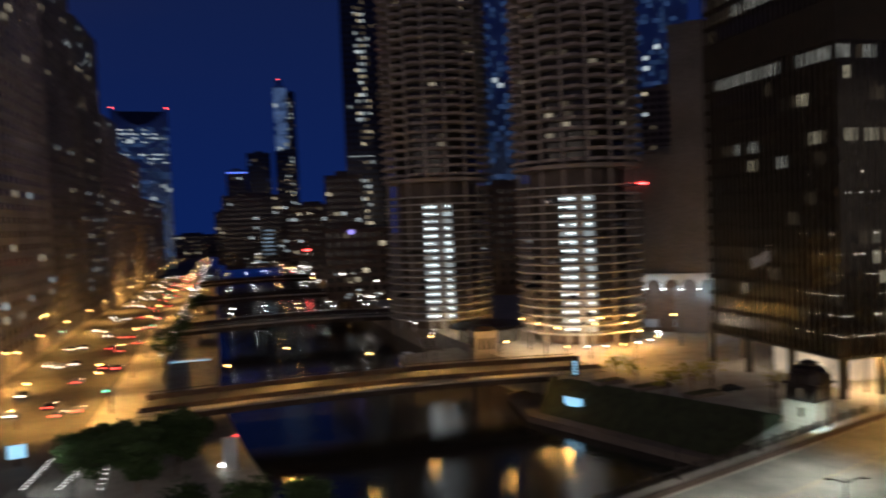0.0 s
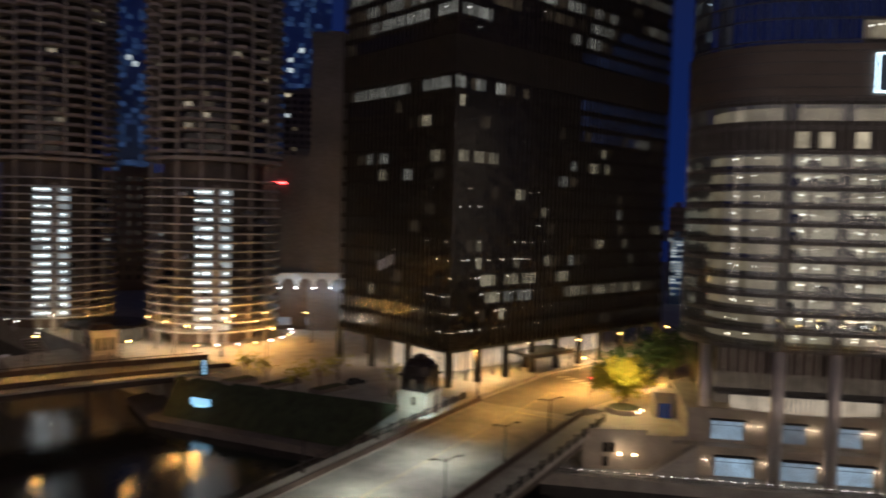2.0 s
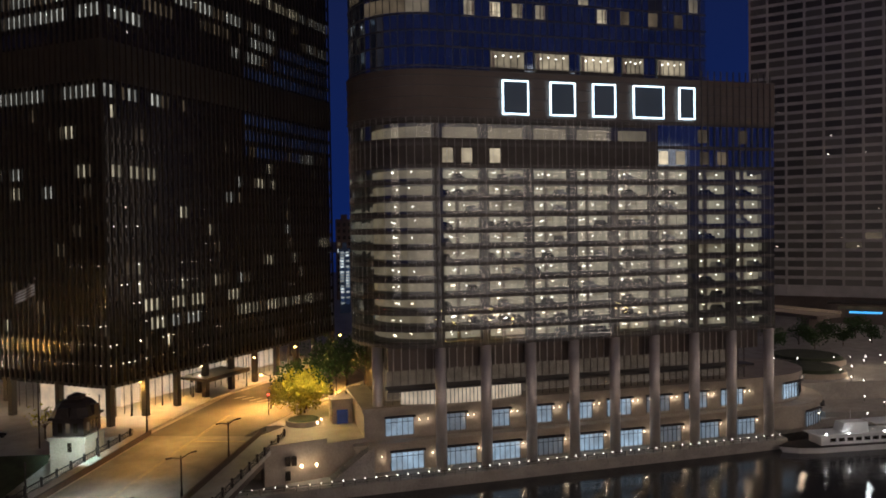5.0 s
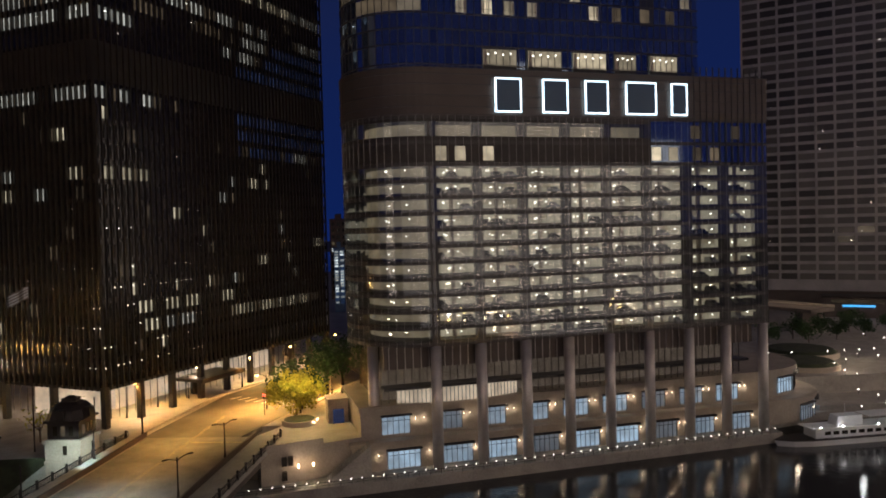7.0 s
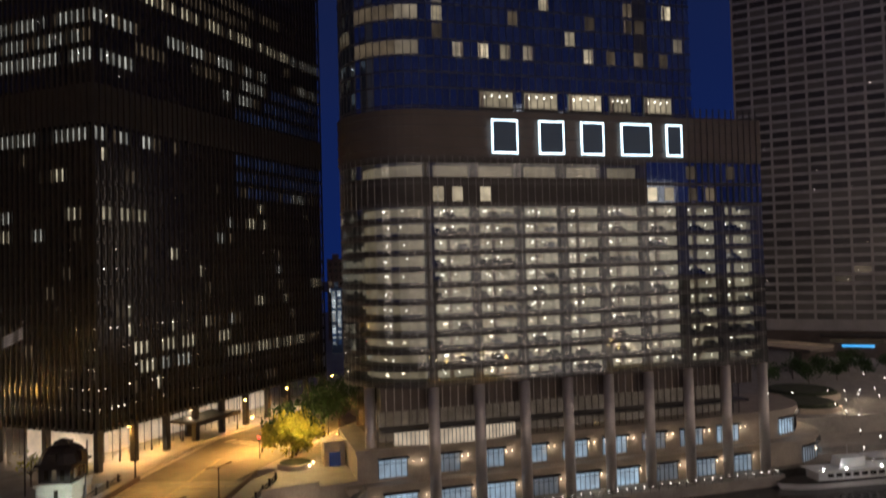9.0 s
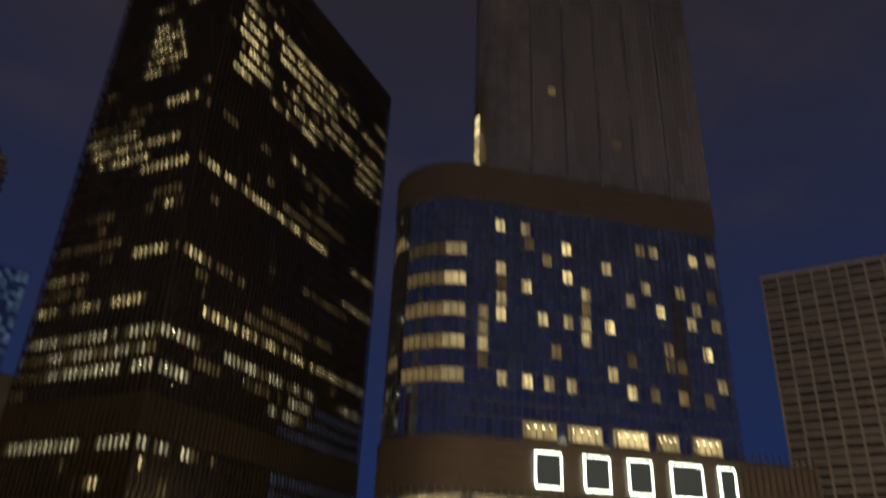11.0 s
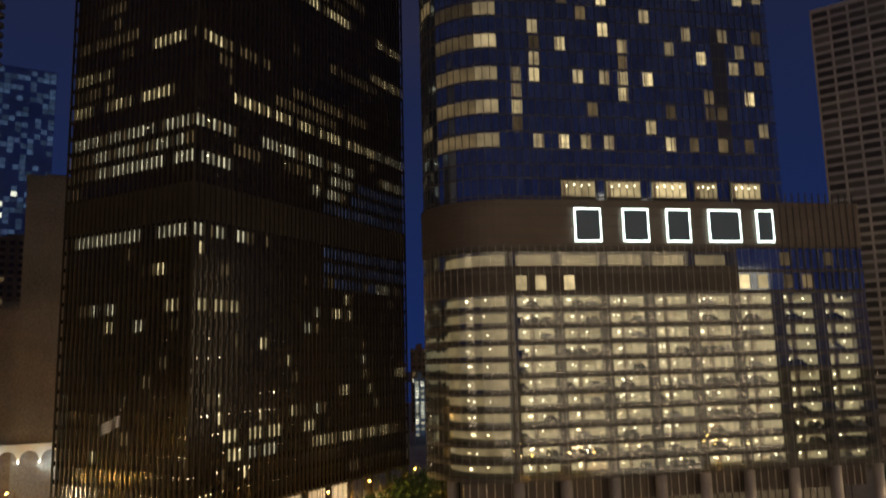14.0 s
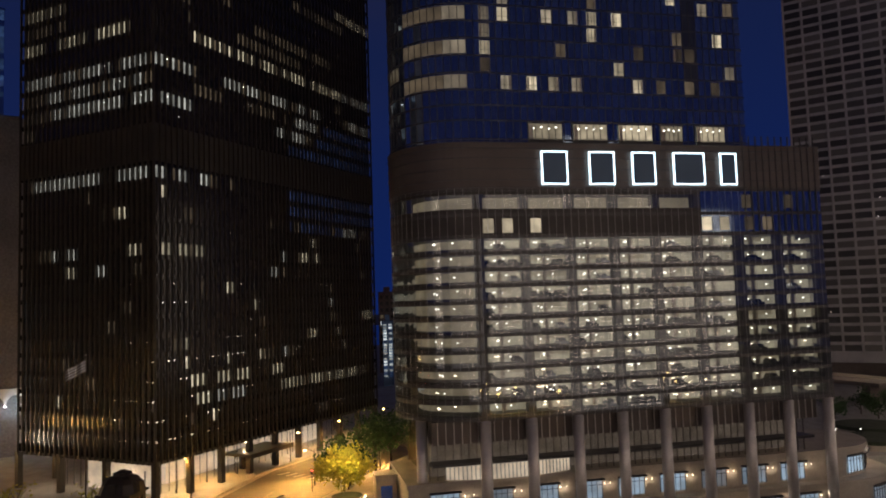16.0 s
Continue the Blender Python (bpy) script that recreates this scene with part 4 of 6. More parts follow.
# ---- round towers ----
def round_tower(name, x, y, radius, label):
    t = thing(name, label, "skyscraper", pose(x, y, STREET, 0, 0, math.degrees(math.atan2(-x, y))))
    # plan of the petals: 16 lobes
    def petals(r, depth, n=96, lobes=16):
        return [((r + depth * abs(math.cos(lobes / 2 * a))) * math.cos(a), (r + depth * abs(math.cos(lobes / 2 * a))) * math.sin(a)) for a in [2 * math.pi * i / n for i in range(n)]]
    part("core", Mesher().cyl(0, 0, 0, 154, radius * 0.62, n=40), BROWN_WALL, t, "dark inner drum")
    base = 3.6
    for k in range(18):        # parking storeys, one thin slab each
        z = base + 2.45 * k
        part("parking_slab", Mesher().cyl(0, 0, z, z + 0.42, radius * 0.97, n=72), PALE_CONCRETE, t, "parking ramp slab edge", smooth=False)
    zt = 52.5
    part("collar", Mesher().cyl(0, 0, 50.6, 51.6, radius * 0.98, n=72), CONCRETE, t, "concrete collar")
    rows = int((153.5 - zt) / 2.86)
    slab = Mesher().prism(petals(radius * 0.86, radius * 0.155), 0, 0.85).mesh("balcony_ring", CONCRETE)
    for k in range(rows):
        piece("balcony_ring", slab, t, pose(0, 0, zt + 2.86 * k))
    mb = Mesher()
    for i in range(16):
        a = math.pi * 2 * (i + 0.5) / 16
        mb.bar((radius * 0.9 * math.cos(a), radius * 0.9 * math.sin(a), 0), (radius * 0.9 * math.cos(a), radius * 0.9 * math.sin(a), 153), 0.8)
    part("column", mb, CONCRETE, t, "concrete columns", "stuff")
    part("inner_wall", Mesher().cyl(0, 0, zt, 153, radius * 0.80, n=64), DARK_GLASS, t, "dark glazed rooms")
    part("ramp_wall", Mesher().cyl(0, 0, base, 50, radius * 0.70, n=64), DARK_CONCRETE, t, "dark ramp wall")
    part("roof_drum", Mesher().cyl(0, 0, 153, 163, radius * 0.3, n=32).cyl(0, 0, 153, 154.4, radius * 0.86, n=48), CONCRETE, t, "pale roof drum")
    # bright stair bay facing the river, its panels glowing in place of lamp-lit walls
    wide = Mesher().box(-4.8, -radius * 0.90, 0, -0.4, -radius * 0.89, 1.3).mesh("lit_bay", GLOW_GARAGE)
    slim = Mesher().box(1.6, -radius * 0.92, 0, 4.6, -radius * 0.91, 1.45).mesh("lit_bay", GLOW_GARAGE)
    for k in range(16):
        piece("lit_bay", wide, t, pose(0, 0, base + 2.45 * k + 0.95))
        piece("lit_bay", slim, t, pose(0, 0, base + 2.45 * k + 0.85))
        for x_ in (-4.1, -2.6, -1.2, 3.1):
            if rng.random() < 0.85:
                piece("stair_lamp", STAIR_LAMP, t, pose(x_ + rng.uniform(-0.3, 0.3), -radius * 0.925, base + 2.45 * k + 1.7))
        if k % 2:
            piece("parked_car", HULKS[rng.randrange(3)], t, pose(0, 0, base + 2.45 * k + 0.45, 0, 0, rng.uniform(-60, 60)) @ pose(0, -radius * 0.86, 0, 0, 0, 90))
            piece("parked_car", HULKS[rng.randrange(3)], t, pose(0, 0, base + 2.45 * k - 2.0, 0, 0, rng.uniform(-60, 60)) @ pose(0, -radius * 0.86, 0, 0, 0, 90))
    part("stair_wall", Mesher().box(-0.3, -radius * 0.95, 0, 1.5, -radius * 0.7, 44), CONCRETE, t, "concrete stair wall")
    for k in range(30):
        a = -math.pi / 2 + rng.uniform(-1.3, 1.3)
        piece("lit_window", ROUND_LIT[rng.randrange(3)], t, pose(radius * 0.825 * math.cos(a), radius * 0.825 * math.sin(a), zt + 2.86 * rng.randrange(rows) + 1.2, 0, 0, math.degrees(a) + 90))
    for i in range(5):
        a = -math.pi / 2 + (i - 2) * 0.42
        if x < 0 and i < 2:
            continue
        point_lamp(t.matrix_basis @ Vector((radius * 1.25 * math.cos(a), radius * 1.25 * math.sin(a), 4.2)), 1400 if x > 0 else 900, SODIUM if i > 2 else TUNGSTEN, 0.4)
    return t


STAIR_LAMP = Mesher().box(-0.3, -0.05, -0.16, 0.3, 0.05, 0.16).mesh("stair_lamp", L_STAIR)
ROUND_LIT = [Mesher().box(-1.1, -0.1, 0, 1.1, 0, 1.3).mesh("lit_window", k) for k in (LIT_DIM, LIT_DIM, LIT_SOFT)]
round_tower("round_tower", 35.1, 225.3, 19.4, "round corncob concrete tower with petal balconies over a parking spiral")
round_tower("round_tower", -8.3, 265.9, 19.4, "round corncob concrete tower with petal balconies, farther along the river")


# ---- other buildings ----
def at(azimuth, dist):
    a = radians(azimuth)
    return -math.sin(a) * dist, math.cos(a) * dist


def block(name, label, azimuth, dist, width, depth, top, wall, step=(3.6, 3.6), lit=0.1, lit_kinds=(0, 1, 2), turn=None, seed=1, z0=STREET, frames=True, win=0.55, tall=None):
    """A building with storeys: wall, recessed window bands, piers and single glowing windows; its front faces the river
    bend.
    """
    x, y = at(azimuth, dist)
    t = thing(name, label, "building", pose(x, y, 0, 0, 0, azimuth if turn is None else turn))
    part("wall", Mesher().box(-width / 2, 0, z0, width / 2, depth, top), wall, t)
    part("roof", Mesher().box(-width / 2 - 0.3, -0.3, top, width / 2 + 0.3, depth + 0.3, top + 1.2).box(-width * 0.2, depth * 0.3, top + 1.2, width * 0.2, depth * 0.7, top + 4), wall, t)
    nx, nz = max(2, int(width / step[0])), max(2, int((top - z0 - 4) / step[1]))
    dx, dz = width / nx, (top - z0 - 4) / nz
    glass = Mesher()
    r = random.Random(seed)
    w, h = dx * win, dz * (tall or win)
    kinds = [Mesher().box(-w / 2, -0.16, 0, w / 2, 0.1, h).mesh("lit_window", (LIT_WARM, LIT_COOL, LIT_DIM, BLUE_SKY_GLOW, GLOW_SKY, GLOW_CROWN)[k]) for k in lit_kinds]
    for i in range(nx):
        for k in range(nz):
            cx, z = -width / 2 + (i + 0.5) * dx, z0 + 4 + k * dz + (dz - h) / 2
            if r.random() < lit:
                piece("lit_window", kinds[r.randrange(len(kinds))], t, pose(cx, 0, z))
            elif frames:
                glass.box(cx - w / 2, -0.12, z, cx + w / 2, 0.1, z + h)
    if glass.f:
        part("glazing", glass, VARIED if wall is PALE_CONCRETE else DARK_GLASS, t, "dark window glazing", "stuff")
    if frames:
        mb = Mesher()
        for i in range(nx + 1):
            mb.box(-width / 2 + i * dx - 0.3, -0.5, z0, -width / 2 + i * dx + 0.3, 0, top)
        part("pier", mb, wall, t, kind="stuff")
    return t


# beside the black tower
block("hotel", "tan concrete hotel slab beside the black tower", -17.6, 236, 15, 30, 100, GREY_STONE, (3, 3.3), 0.02, seed=2, frames=False)
hall = block("theatre_hall", "low brown hall with an arched blue-lit canopy", -16.2, 238, 32, 30, 62, GREY_STONE, (5, 4.2), 0.05, (2, 2, 0), seed=3, z0=26, frames=False)
part("lower_wall", Mesher().box(-16, 0.2, STREET, 16, 28, 26), BROWN_WALL, hall)
mb = Mesher()
for i in range(6):
    cx = -13 + i * 5.2
    for k in range(10):
        a0, a1 = math.pi * k / 10, math.pi * (k + 1) / 10
        p, q = (cx + 2.3 * math.cos(a0), 22.0 + 2.6 * math.sin(a0)), (cx + 2.3 * math.cos(a1), 22.0 + 2.6 * math.sin(a1))
        mb.quad((q[0], -3, q[1]), (p[0], -3, p[1]), (p[0], -3, 26), (q[0], -3, 26))
    mb.quad((cx + 2.3, -3, 22.0), (cx + 2.9, -3, 22.0), (cx + 2.9, -3, 26), (cx + 2.3, -3, 26))
mb.box(-16, -3, 26, 16, 0, 26.3)
part("arched_canopy", mb, WHITE, hall, "white arched canopy")
for i in range(6):
    part("canopy_lamp", Mesher().cyl(-13 + i * 5.2 + 2.6, -3.4, 21.5, 21.8, 0.2, n=8), L_WHITE, hall)
point_lamp(hall.matrix_basis @ Vector((-6, -5, 21)), 450, (0.6, 0.85, 1.0), 0.4)
point_lamp(hall.matrix_basis @ Vector((8, -5, 21)), 450, (0.6, 0.85, 1.0), 0.4)
for x, w_ in ((-11, 4), (-2, 2.5), (6, 5)):
    part("shop_window", Mesher().box(x, 0.05, 9.5, x + w_, 0.15, 12), LIT_SHOP, hall, "cold lit shop window")
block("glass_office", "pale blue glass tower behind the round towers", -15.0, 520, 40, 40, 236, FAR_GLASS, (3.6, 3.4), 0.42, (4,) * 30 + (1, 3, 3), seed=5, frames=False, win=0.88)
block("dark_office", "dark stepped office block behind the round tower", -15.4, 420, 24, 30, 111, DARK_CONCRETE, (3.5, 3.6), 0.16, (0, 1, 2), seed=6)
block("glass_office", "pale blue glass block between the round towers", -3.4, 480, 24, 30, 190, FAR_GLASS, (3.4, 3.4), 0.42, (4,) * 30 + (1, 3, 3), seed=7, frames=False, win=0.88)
block("brick_block", "dark brown block behind the round towers", -3.4, 360, 34, 30, 60, BROWN_WALL, (4, 4), 0.03, seed=8)
# the west along the river
slim = block("slim_tower", "slim dark tower with a narrow column of lit windows", 7.1, 430, 23, 22, 230, NIGHT_GLASS, (2.3, 3.5), 0.02, (1, 2), seed=9, win=0.5)
rw = random.Random(31)
slot = Mesher().box(-0.75, -0.24, 0, 0.75, -0.02, 1.9)
SLOTS = [slot.mesh("lit_window", k) for k in (LIT_COOL, LIT_WARM, LIT_DIM)]
for k in range(57):
    for x in (-3.2, -1.2, 0.8, 2.8):
        if rw.random() < (0.8 if abs(x) < 2 else 0.4) and abs(k * 3.5 - 66) > 3:
            piece("lit_window", SLOTS[rw.choice((0, 0, 1, 2, 2))], slim, pose(x + 0.6 * (k < 19), 0, 20 + 3.5 * k))
block("tower_base", "stepped dark base of the slim tower", 9.0, 424, 20, 26, 72, DARK_CONCRETE, (3.5, 3.6), 0.05, seed=10)
corner = block("corner_block", "brown corner block with a purple sign by the river", 8.2, 360, 30, 26, 42, BROWN_WALL, (4, 4), 0.05, (0, 2, 2), seed=11)
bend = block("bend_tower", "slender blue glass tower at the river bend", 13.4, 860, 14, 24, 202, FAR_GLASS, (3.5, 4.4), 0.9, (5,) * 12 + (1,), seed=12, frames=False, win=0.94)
part("mast_box", Mesher().box(-4, 4, 202, 3, 14, 211), FAR_GLASS, bend, "narrow glass crown")
part("beacon", Mesher().box(-1, 4, 211, 0.4, 5, 211.8), L_RED, bend, "red roof beacon")
bend_dark = block("bend_tower", "dark stepped shaft of the river bend tower", 12.62, 862, 9, 20, 196, NIGHT_GLASS, (3, 4.2), 0.25, (1, 2, 2), seed=41, win=0.5)
block("bend_tower", "dark lower shaft of the river bend tower", 13.1, 845, 24, 20, 128, NIGHT_GLASS, (4, 4.2), 0.2, (1, 2, 2), seed=13)
for k in range(24):
    for x in (-2.4, 0.4, 3.2):
        if rw.random() < 0.62:
            q = pose(*at(12.95, 844.6), 0, 0, 0, 13.1)
            piece("lit_window", SLOTS[rw.choice((0, 0, 1, 2))], bend_dark, bend_dark.matrix_basis.inverted() @ q @ pose(x, 0, 16 + 4.2 * k))
broad = block("mart_block", "broad dark riverside block with few lights", 15.4, 700, 62, 40, 74, DARK_CONCRETE, (4.2, 4.2), 0.09, (0, 1, 1, 2), seed=14)
blue_top = block("mart_block", "dark block with a blue roof light strip", 16.8, 760, 19, 30, 101, DARK_CONCRETE, (4.2, 4.2), 0.12, (1, 2), seed=15)
block("mart_block", "pale grey-blue block behind the riverside roofs", 15.15, 800, 24, 30, 122, NIGHT_GLASS, (4.2, 4.2), 0.12, (3, 3, 2), seed=42)
brown_low = block("mart_block", "dark brown riverside block with few lit windows", 11.4, 640, 42, 40, 62, BROWN_WALL, (4.2, 4.2), 0.12, (0, 1, 2), seed=16)
block("mart_block", "low dark riverside block", 18.0, 800, 14, 40, 62, DARK_CONCRETE, (4.2, 4.2), 0.16, (0, 1, 2), seed=17)
block("mart_block", "very low dark block where the river bends away", 20.2, 1050, 70, 40, 38, DARK_CONCRETE, (5, 5), 0.2, (0, 1, 2), seed=43)
block("mart_block", "low brown riverside block", 10.0, 520, 30, 40, 52, BROWN_WALL, (4.2, 4.2), 0.06, (0, 1, 2), seed=18)
# south side of the drive
def drive_block(name, label, v0, v1, top, wall, step, lit, seed, u=-68.0, kinds=(0, 1, 2)):
    v = (v0 + v1) / 2
    q = GRID @ Vector((u - max(0, v - 300) * 0.02, v, 0))
    return block(name, label, math.degrees(math.atan2(-q.x, q.y)), math.hypot(q.x, q.y), v1 - v0, 44, top, wall, step, lit, kinds, turn=106, seed=seed, win=0.5)


drive_block("drive_tower", "tall dark office tower on the riverside drive", 225, 286, 215, LIMESTONE, (5, 4), 0.06, 19)
drive_block("drive_tower", "tall grey office tower with dark windows on the drive", 289, 347, 190, GREY_STONE, (4, 3.8), 0.05, 45, -70.5)
drive_block("drive_tower", "tall dark office tower with scattered white lights on the drive", 350, 397, 139, GREY_STONE, (4, 3.8), 0.11, 21, -68.0, (0, 1, 1, 2))
drive_block("drive_block", "narrow tan block with bright upper rooms on the drive", 403, 440, 104, LIMESTONE, (5, 4), 0.10, 46, -66.5)
drive_block("drive_block", "tan limestone block farther along the drive", 452, 545, 91, LIMESTONE, (6, 4.2), 0.06, 22)
drive_block("drive_block", "lower tan block at the end of the drive", 560, 700, 69, LIMESTONE, (6, 4.2), 0.08, 44)
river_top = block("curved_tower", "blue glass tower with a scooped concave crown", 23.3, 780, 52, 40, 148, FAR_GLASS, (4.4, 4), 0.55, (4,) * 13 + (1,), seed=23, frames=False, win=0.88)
mb = Mesher()
for i in range(16):
    xa, xb = -26 + i * 3.25, -26 + (i + 1) * 3.25
    h = lambda x: 149.3 + 16 * (x / 26) ** 2
    mb.prism([(xa, 0), (xb, 0), (xb, 40), (xa, 40)], 149.2, max(h(xa), h(xb)))
part("crown", mb, FAR_GLASS, river_top, "scooped glass crown")
part("crown_back", Mesher().box(-25.5, 12, 149.2, 25.5, 38, 164.5), NIGHT_GLASS, river_top, "dark glass behind the scoop")
for x in (-25, 25):
    part("beacon", Mesher().box(x - 0.8, 0, 165.3, x + 0.8, 1, 166.4), L_RED, river_top, "red roof beacon")
for i in range(40):
    k_ = random.Random(300 + i)
    part("lit_window", Mesher().box(0, -0.4, 0, 3.2, -0.2, 1.5), LIT_COOL, river_top).matrix_basis = pose(-24 + 4.4 * k_.randrange(11), 0, 112 + 4 * k_.choice((0, 1, 2, 5, 6, 6, 7, 8)))
# east: the gridded apartment tower, and the strip seen between the big towers
apartments = block("apartment_tower", "concrete apartment tower with a grid of dark windows", -79.0, 345, 64, 30, 193, PALE_CONCRETE, (6.6, 3.8), 0.005, (0, 2, 2), seed=24, turn=-82, win=0.86, tall=0.66, z0=16)
for i in range(26):
    k_ = random.Random(500 + i)
    part("room_lamp", Mesher().box(0, -0.24, 0, k_.uniform(0.15, 0.5), -0.14, 0.16), k_.choice((L_DOCK, L_SCONCE, LIT_COOL)), apartments).matrix_basis = pose(k_.uniform(-31, 31), 0, 21.5 + 3.8 * min(40, int(abs(k_.gauss(0, 9)))))
part("podium", Mesher().box(-32, 2, STREET, 32, 28, 16), DARK_CONCRETE, apartments, "dark podium")
block("narrow_block", "narrow dark block at the end of the street", -43.6, 420, 9, 20, 52, BROWN_WALL, (3, 3.5), 0.05, seed=25)
block("narrow_block", "white-lit glass stair block at the street's end", -43.6, 350, 5.0, 20, 37, FAR_GLASS, (2.4, 1.3), 0.93, (1, 4, 1), seed=26, frames=False, win=0.62)
# blocks added behind the camera: glowing walls as warm fill, mirrored in the glass
LOOP_FILL = mat("loop_wall", (0.2, 0.17, 0.14), 0.9)
ln, ll = LOOP_FILL.node_tree.nodes, LOOP_FILL.node_tree.links
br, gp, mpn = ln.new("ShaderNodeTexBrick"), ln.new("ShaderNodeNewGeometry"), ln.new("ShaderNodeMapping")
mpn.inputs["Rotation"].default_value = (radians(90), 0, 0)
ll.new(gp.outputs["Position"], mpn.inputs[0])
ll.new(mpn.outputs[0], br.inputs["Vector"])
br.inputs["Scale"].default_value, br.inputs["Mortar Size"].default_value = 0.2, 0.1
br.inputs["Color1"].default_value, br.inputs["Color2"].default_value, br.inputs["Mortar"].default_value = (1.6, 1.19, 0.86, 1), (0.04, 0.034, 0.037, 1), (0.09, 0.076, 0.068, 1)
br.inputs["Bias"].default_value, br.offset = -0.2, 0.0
ll.new(br.outputs[0], LOOP_FILL.node_tree.nodes["Principled BSDF"].inputs["Emission Color"])
LOOP_FILL.node_tree.nodes["Principled BSDF"].inputs["Emission Strength"].default_value = 2.6
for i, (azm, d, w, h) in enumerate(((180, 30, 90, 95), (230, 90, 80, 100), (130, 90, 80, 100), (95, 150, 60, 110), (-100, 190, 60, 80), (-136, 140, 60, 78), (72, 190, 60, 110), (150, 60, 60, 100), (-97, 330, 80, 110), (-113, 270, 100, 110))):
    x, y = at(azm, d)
    solid("loop_building", Mesher().box(-w / 2, 0, STREET, w / 2, 30, h), LOOP_FILL, "unseen city block with a glowing window pattern, added as warm fill", "building", pose(x, y, 0, 0, 0, azm), "", "downtown blocks")

# ---- street lamps ----
def street_lamp(p, turn, lit, color, label, height=8.5, power=0, double=False):
    t = thing("street_lamp", label, "street lamp", pose(*p, 0, 0, turn), group="street lamps")
    part("pole", Mesher().cyl(0, 0, 0, height, 0.13, 0.08, 8).cyl(0, 0, 0, 1.0, 0.22, 0.16, 8), IRON, t)
    for s in ((-1, 1) if double else (1,)):
        mb = Mesher()
        for i in range(4):
            a, c = i / 4, (i + 1) / 4
            mb.bar((s * 2.2 * a, 0, height - 0.5 + 0.6 * math.sin(a * 1.57)), (s * 2.2 * c, 0, height - 0.5 + 0.6 * math.sin(c * 1.57)), 0.1)
        arm = part("arm", mb, IRON, t)
        part("lamp_head", Mesher().prism([(s * 2.0 - 0.3, -0.16), (s * 2.0 + 0.5, -0.16), (s * 2.0 + 0.5, 0.16), (s * 2.0 - 0.3, 0.16)], height - 0.05, height + 0.12), IRON, arm)
        if lit:
            part("lamp_glow", Mesher().cyl(s * 2.1, 0, height - 0.36, height - 0.06, 0.32, 0.26, 8), color, arm, "glowing lamp")
    if power:
        q = pose(*p, 0, 0, turn) @ Vector((2.1, 0, height - 0.7))
        street_spot(q, power, SODIUM if color is L_ORANGE else TUNGSTEN)
    return t


# dark double-arm lamps on the bridge
for x in (102.7, 121.7, 83.7, 64):
    q = SPAN @ Vector((x, 45.0, STREET))
    street_lamp(q, 35 - 90 + 55, False, L_WARM, "dark double-arm street lamp on the bridge", 6.0, 0, True)
for x in (101, 120.7, 82):
    q = SPAN @ Vector((x, 67.2, STREET + 0.2))
    t = thing("lamp_post", "slim dark iron post on the bridge walkway", "post", pose(*q), group="bridge posts")
    part("pole", Mesher().cyl(0, 0, 0, 5.2, 0.14, 0.12, 8), IRON, t)
    part("base", Mesher().cyl(0, 0, 0, 0.6, 0.26, 0.2, 8), IRON, t)
# lit lamps along the street
for x, y, turn, pw in ((78.8, 147.6, -60, 4500), (88, 151.3, -60, 7000), (99.9, 128.5, 120, 22000), (110.9, 152, -60, 9000), (128, 157, -60, 9000), (118, 127.6, 120, 24000), (150, 163, -60, 20000), (96.6, 152.8, -60, 0)):
    street_lamp((x, y, STREET), turn, True, L_ORANGE if pw > 4000 else L_WARM, "lit street lamp casting orange light on the street", 7.5, pw)
# the riverside drive
rl = random.Random(11)
for i in range(16):
    v = 176 + 28 * i + 1.0 * i * i
    ur = -33 - max(0, v - 200) * 0.02
    ul = -62.5 - max(0, v - 300) * 0.02
    for u, turn in ((ur + 1.5, 180 + 16), (ul, 16)):
        q = GRID @ Vector((u, v, STREET))
        street_lamp(q, turn, True, L_ORANGE, "lit street lamp over the riverside drive", 9.0, 9500 if v < 620 else 0)
    if i in (1, 4, 7, 9):
        point_lamp(GRID @ Vector((ul + 2.5, v, STREET + 8.0)), 5000, SODIUM, 0.5)
for u, v, turn in ((-46, 160, 16), (-30, 166, 196), (-62, 172, 16), (-60, 205, 16)):
    street_lamp(GRID @ Vector((u, v, STREET)), turn, True, L_ORANGE, "lit street lamp at the drive crossing", 9.0, 7500)
# globe lamps east along the drive, mirrored in the glass tower
globe_post = Mesher().cyl(0, 0, 0, 8.4, 0.14, 0.09, 8).cyl(0, 0, 0, 0.9, 0.3, 0.2, 8).mesh("pole", IRON)
GLOBES = [Mesher().cyl(0, 0, 8.4, 8.75, 0.22, 0.44, 10).cyl(0, 0, 8.75, 9.1, 0.44, 0.2, 10).mesh("globe", k) for k in (L_ORANGE, L_ORANGE, L_WARM, L_WARM, L_WHITE)]
for i in range(16):
    k = i / 15
    for d in (0, 14, 26):
        q = Vector((62 + 70 * k - d * 0.6 + rl.uniform(-3, 3), -6 - 54 * k - d * 0.8 + rl.uniform(-3, 3), STREET))
        t = thing("globe_lamp", "glowing globe street lamp on the drive across the river", "street lamp", pose(*q), group="globe lamps")
        piece("pole", globe_post, t, pose(0, 0, 0))
        piece("globe", rl.choice(GLOBES), t, pose(0, 0, 0))
        if d == 14 and i % 2 == 0:
            street_spot(q + Vector((0, 0, 8.2)), 12000, SODIUM)
# lamps over the next bridge and the north bank
for u, v in ((5, 177.2), (84, 176), (88, 160), (100, 186), (40, 177.2), (-8, 160.4), (22, 160.4), (54, 160.4)):
    street_lamp(GRID @ Vector((u, v, STREET)), 40, True, L_ORANGE, "lit street lamp near the next bridge", 9.0, 7000 if v > 165 else 3200)

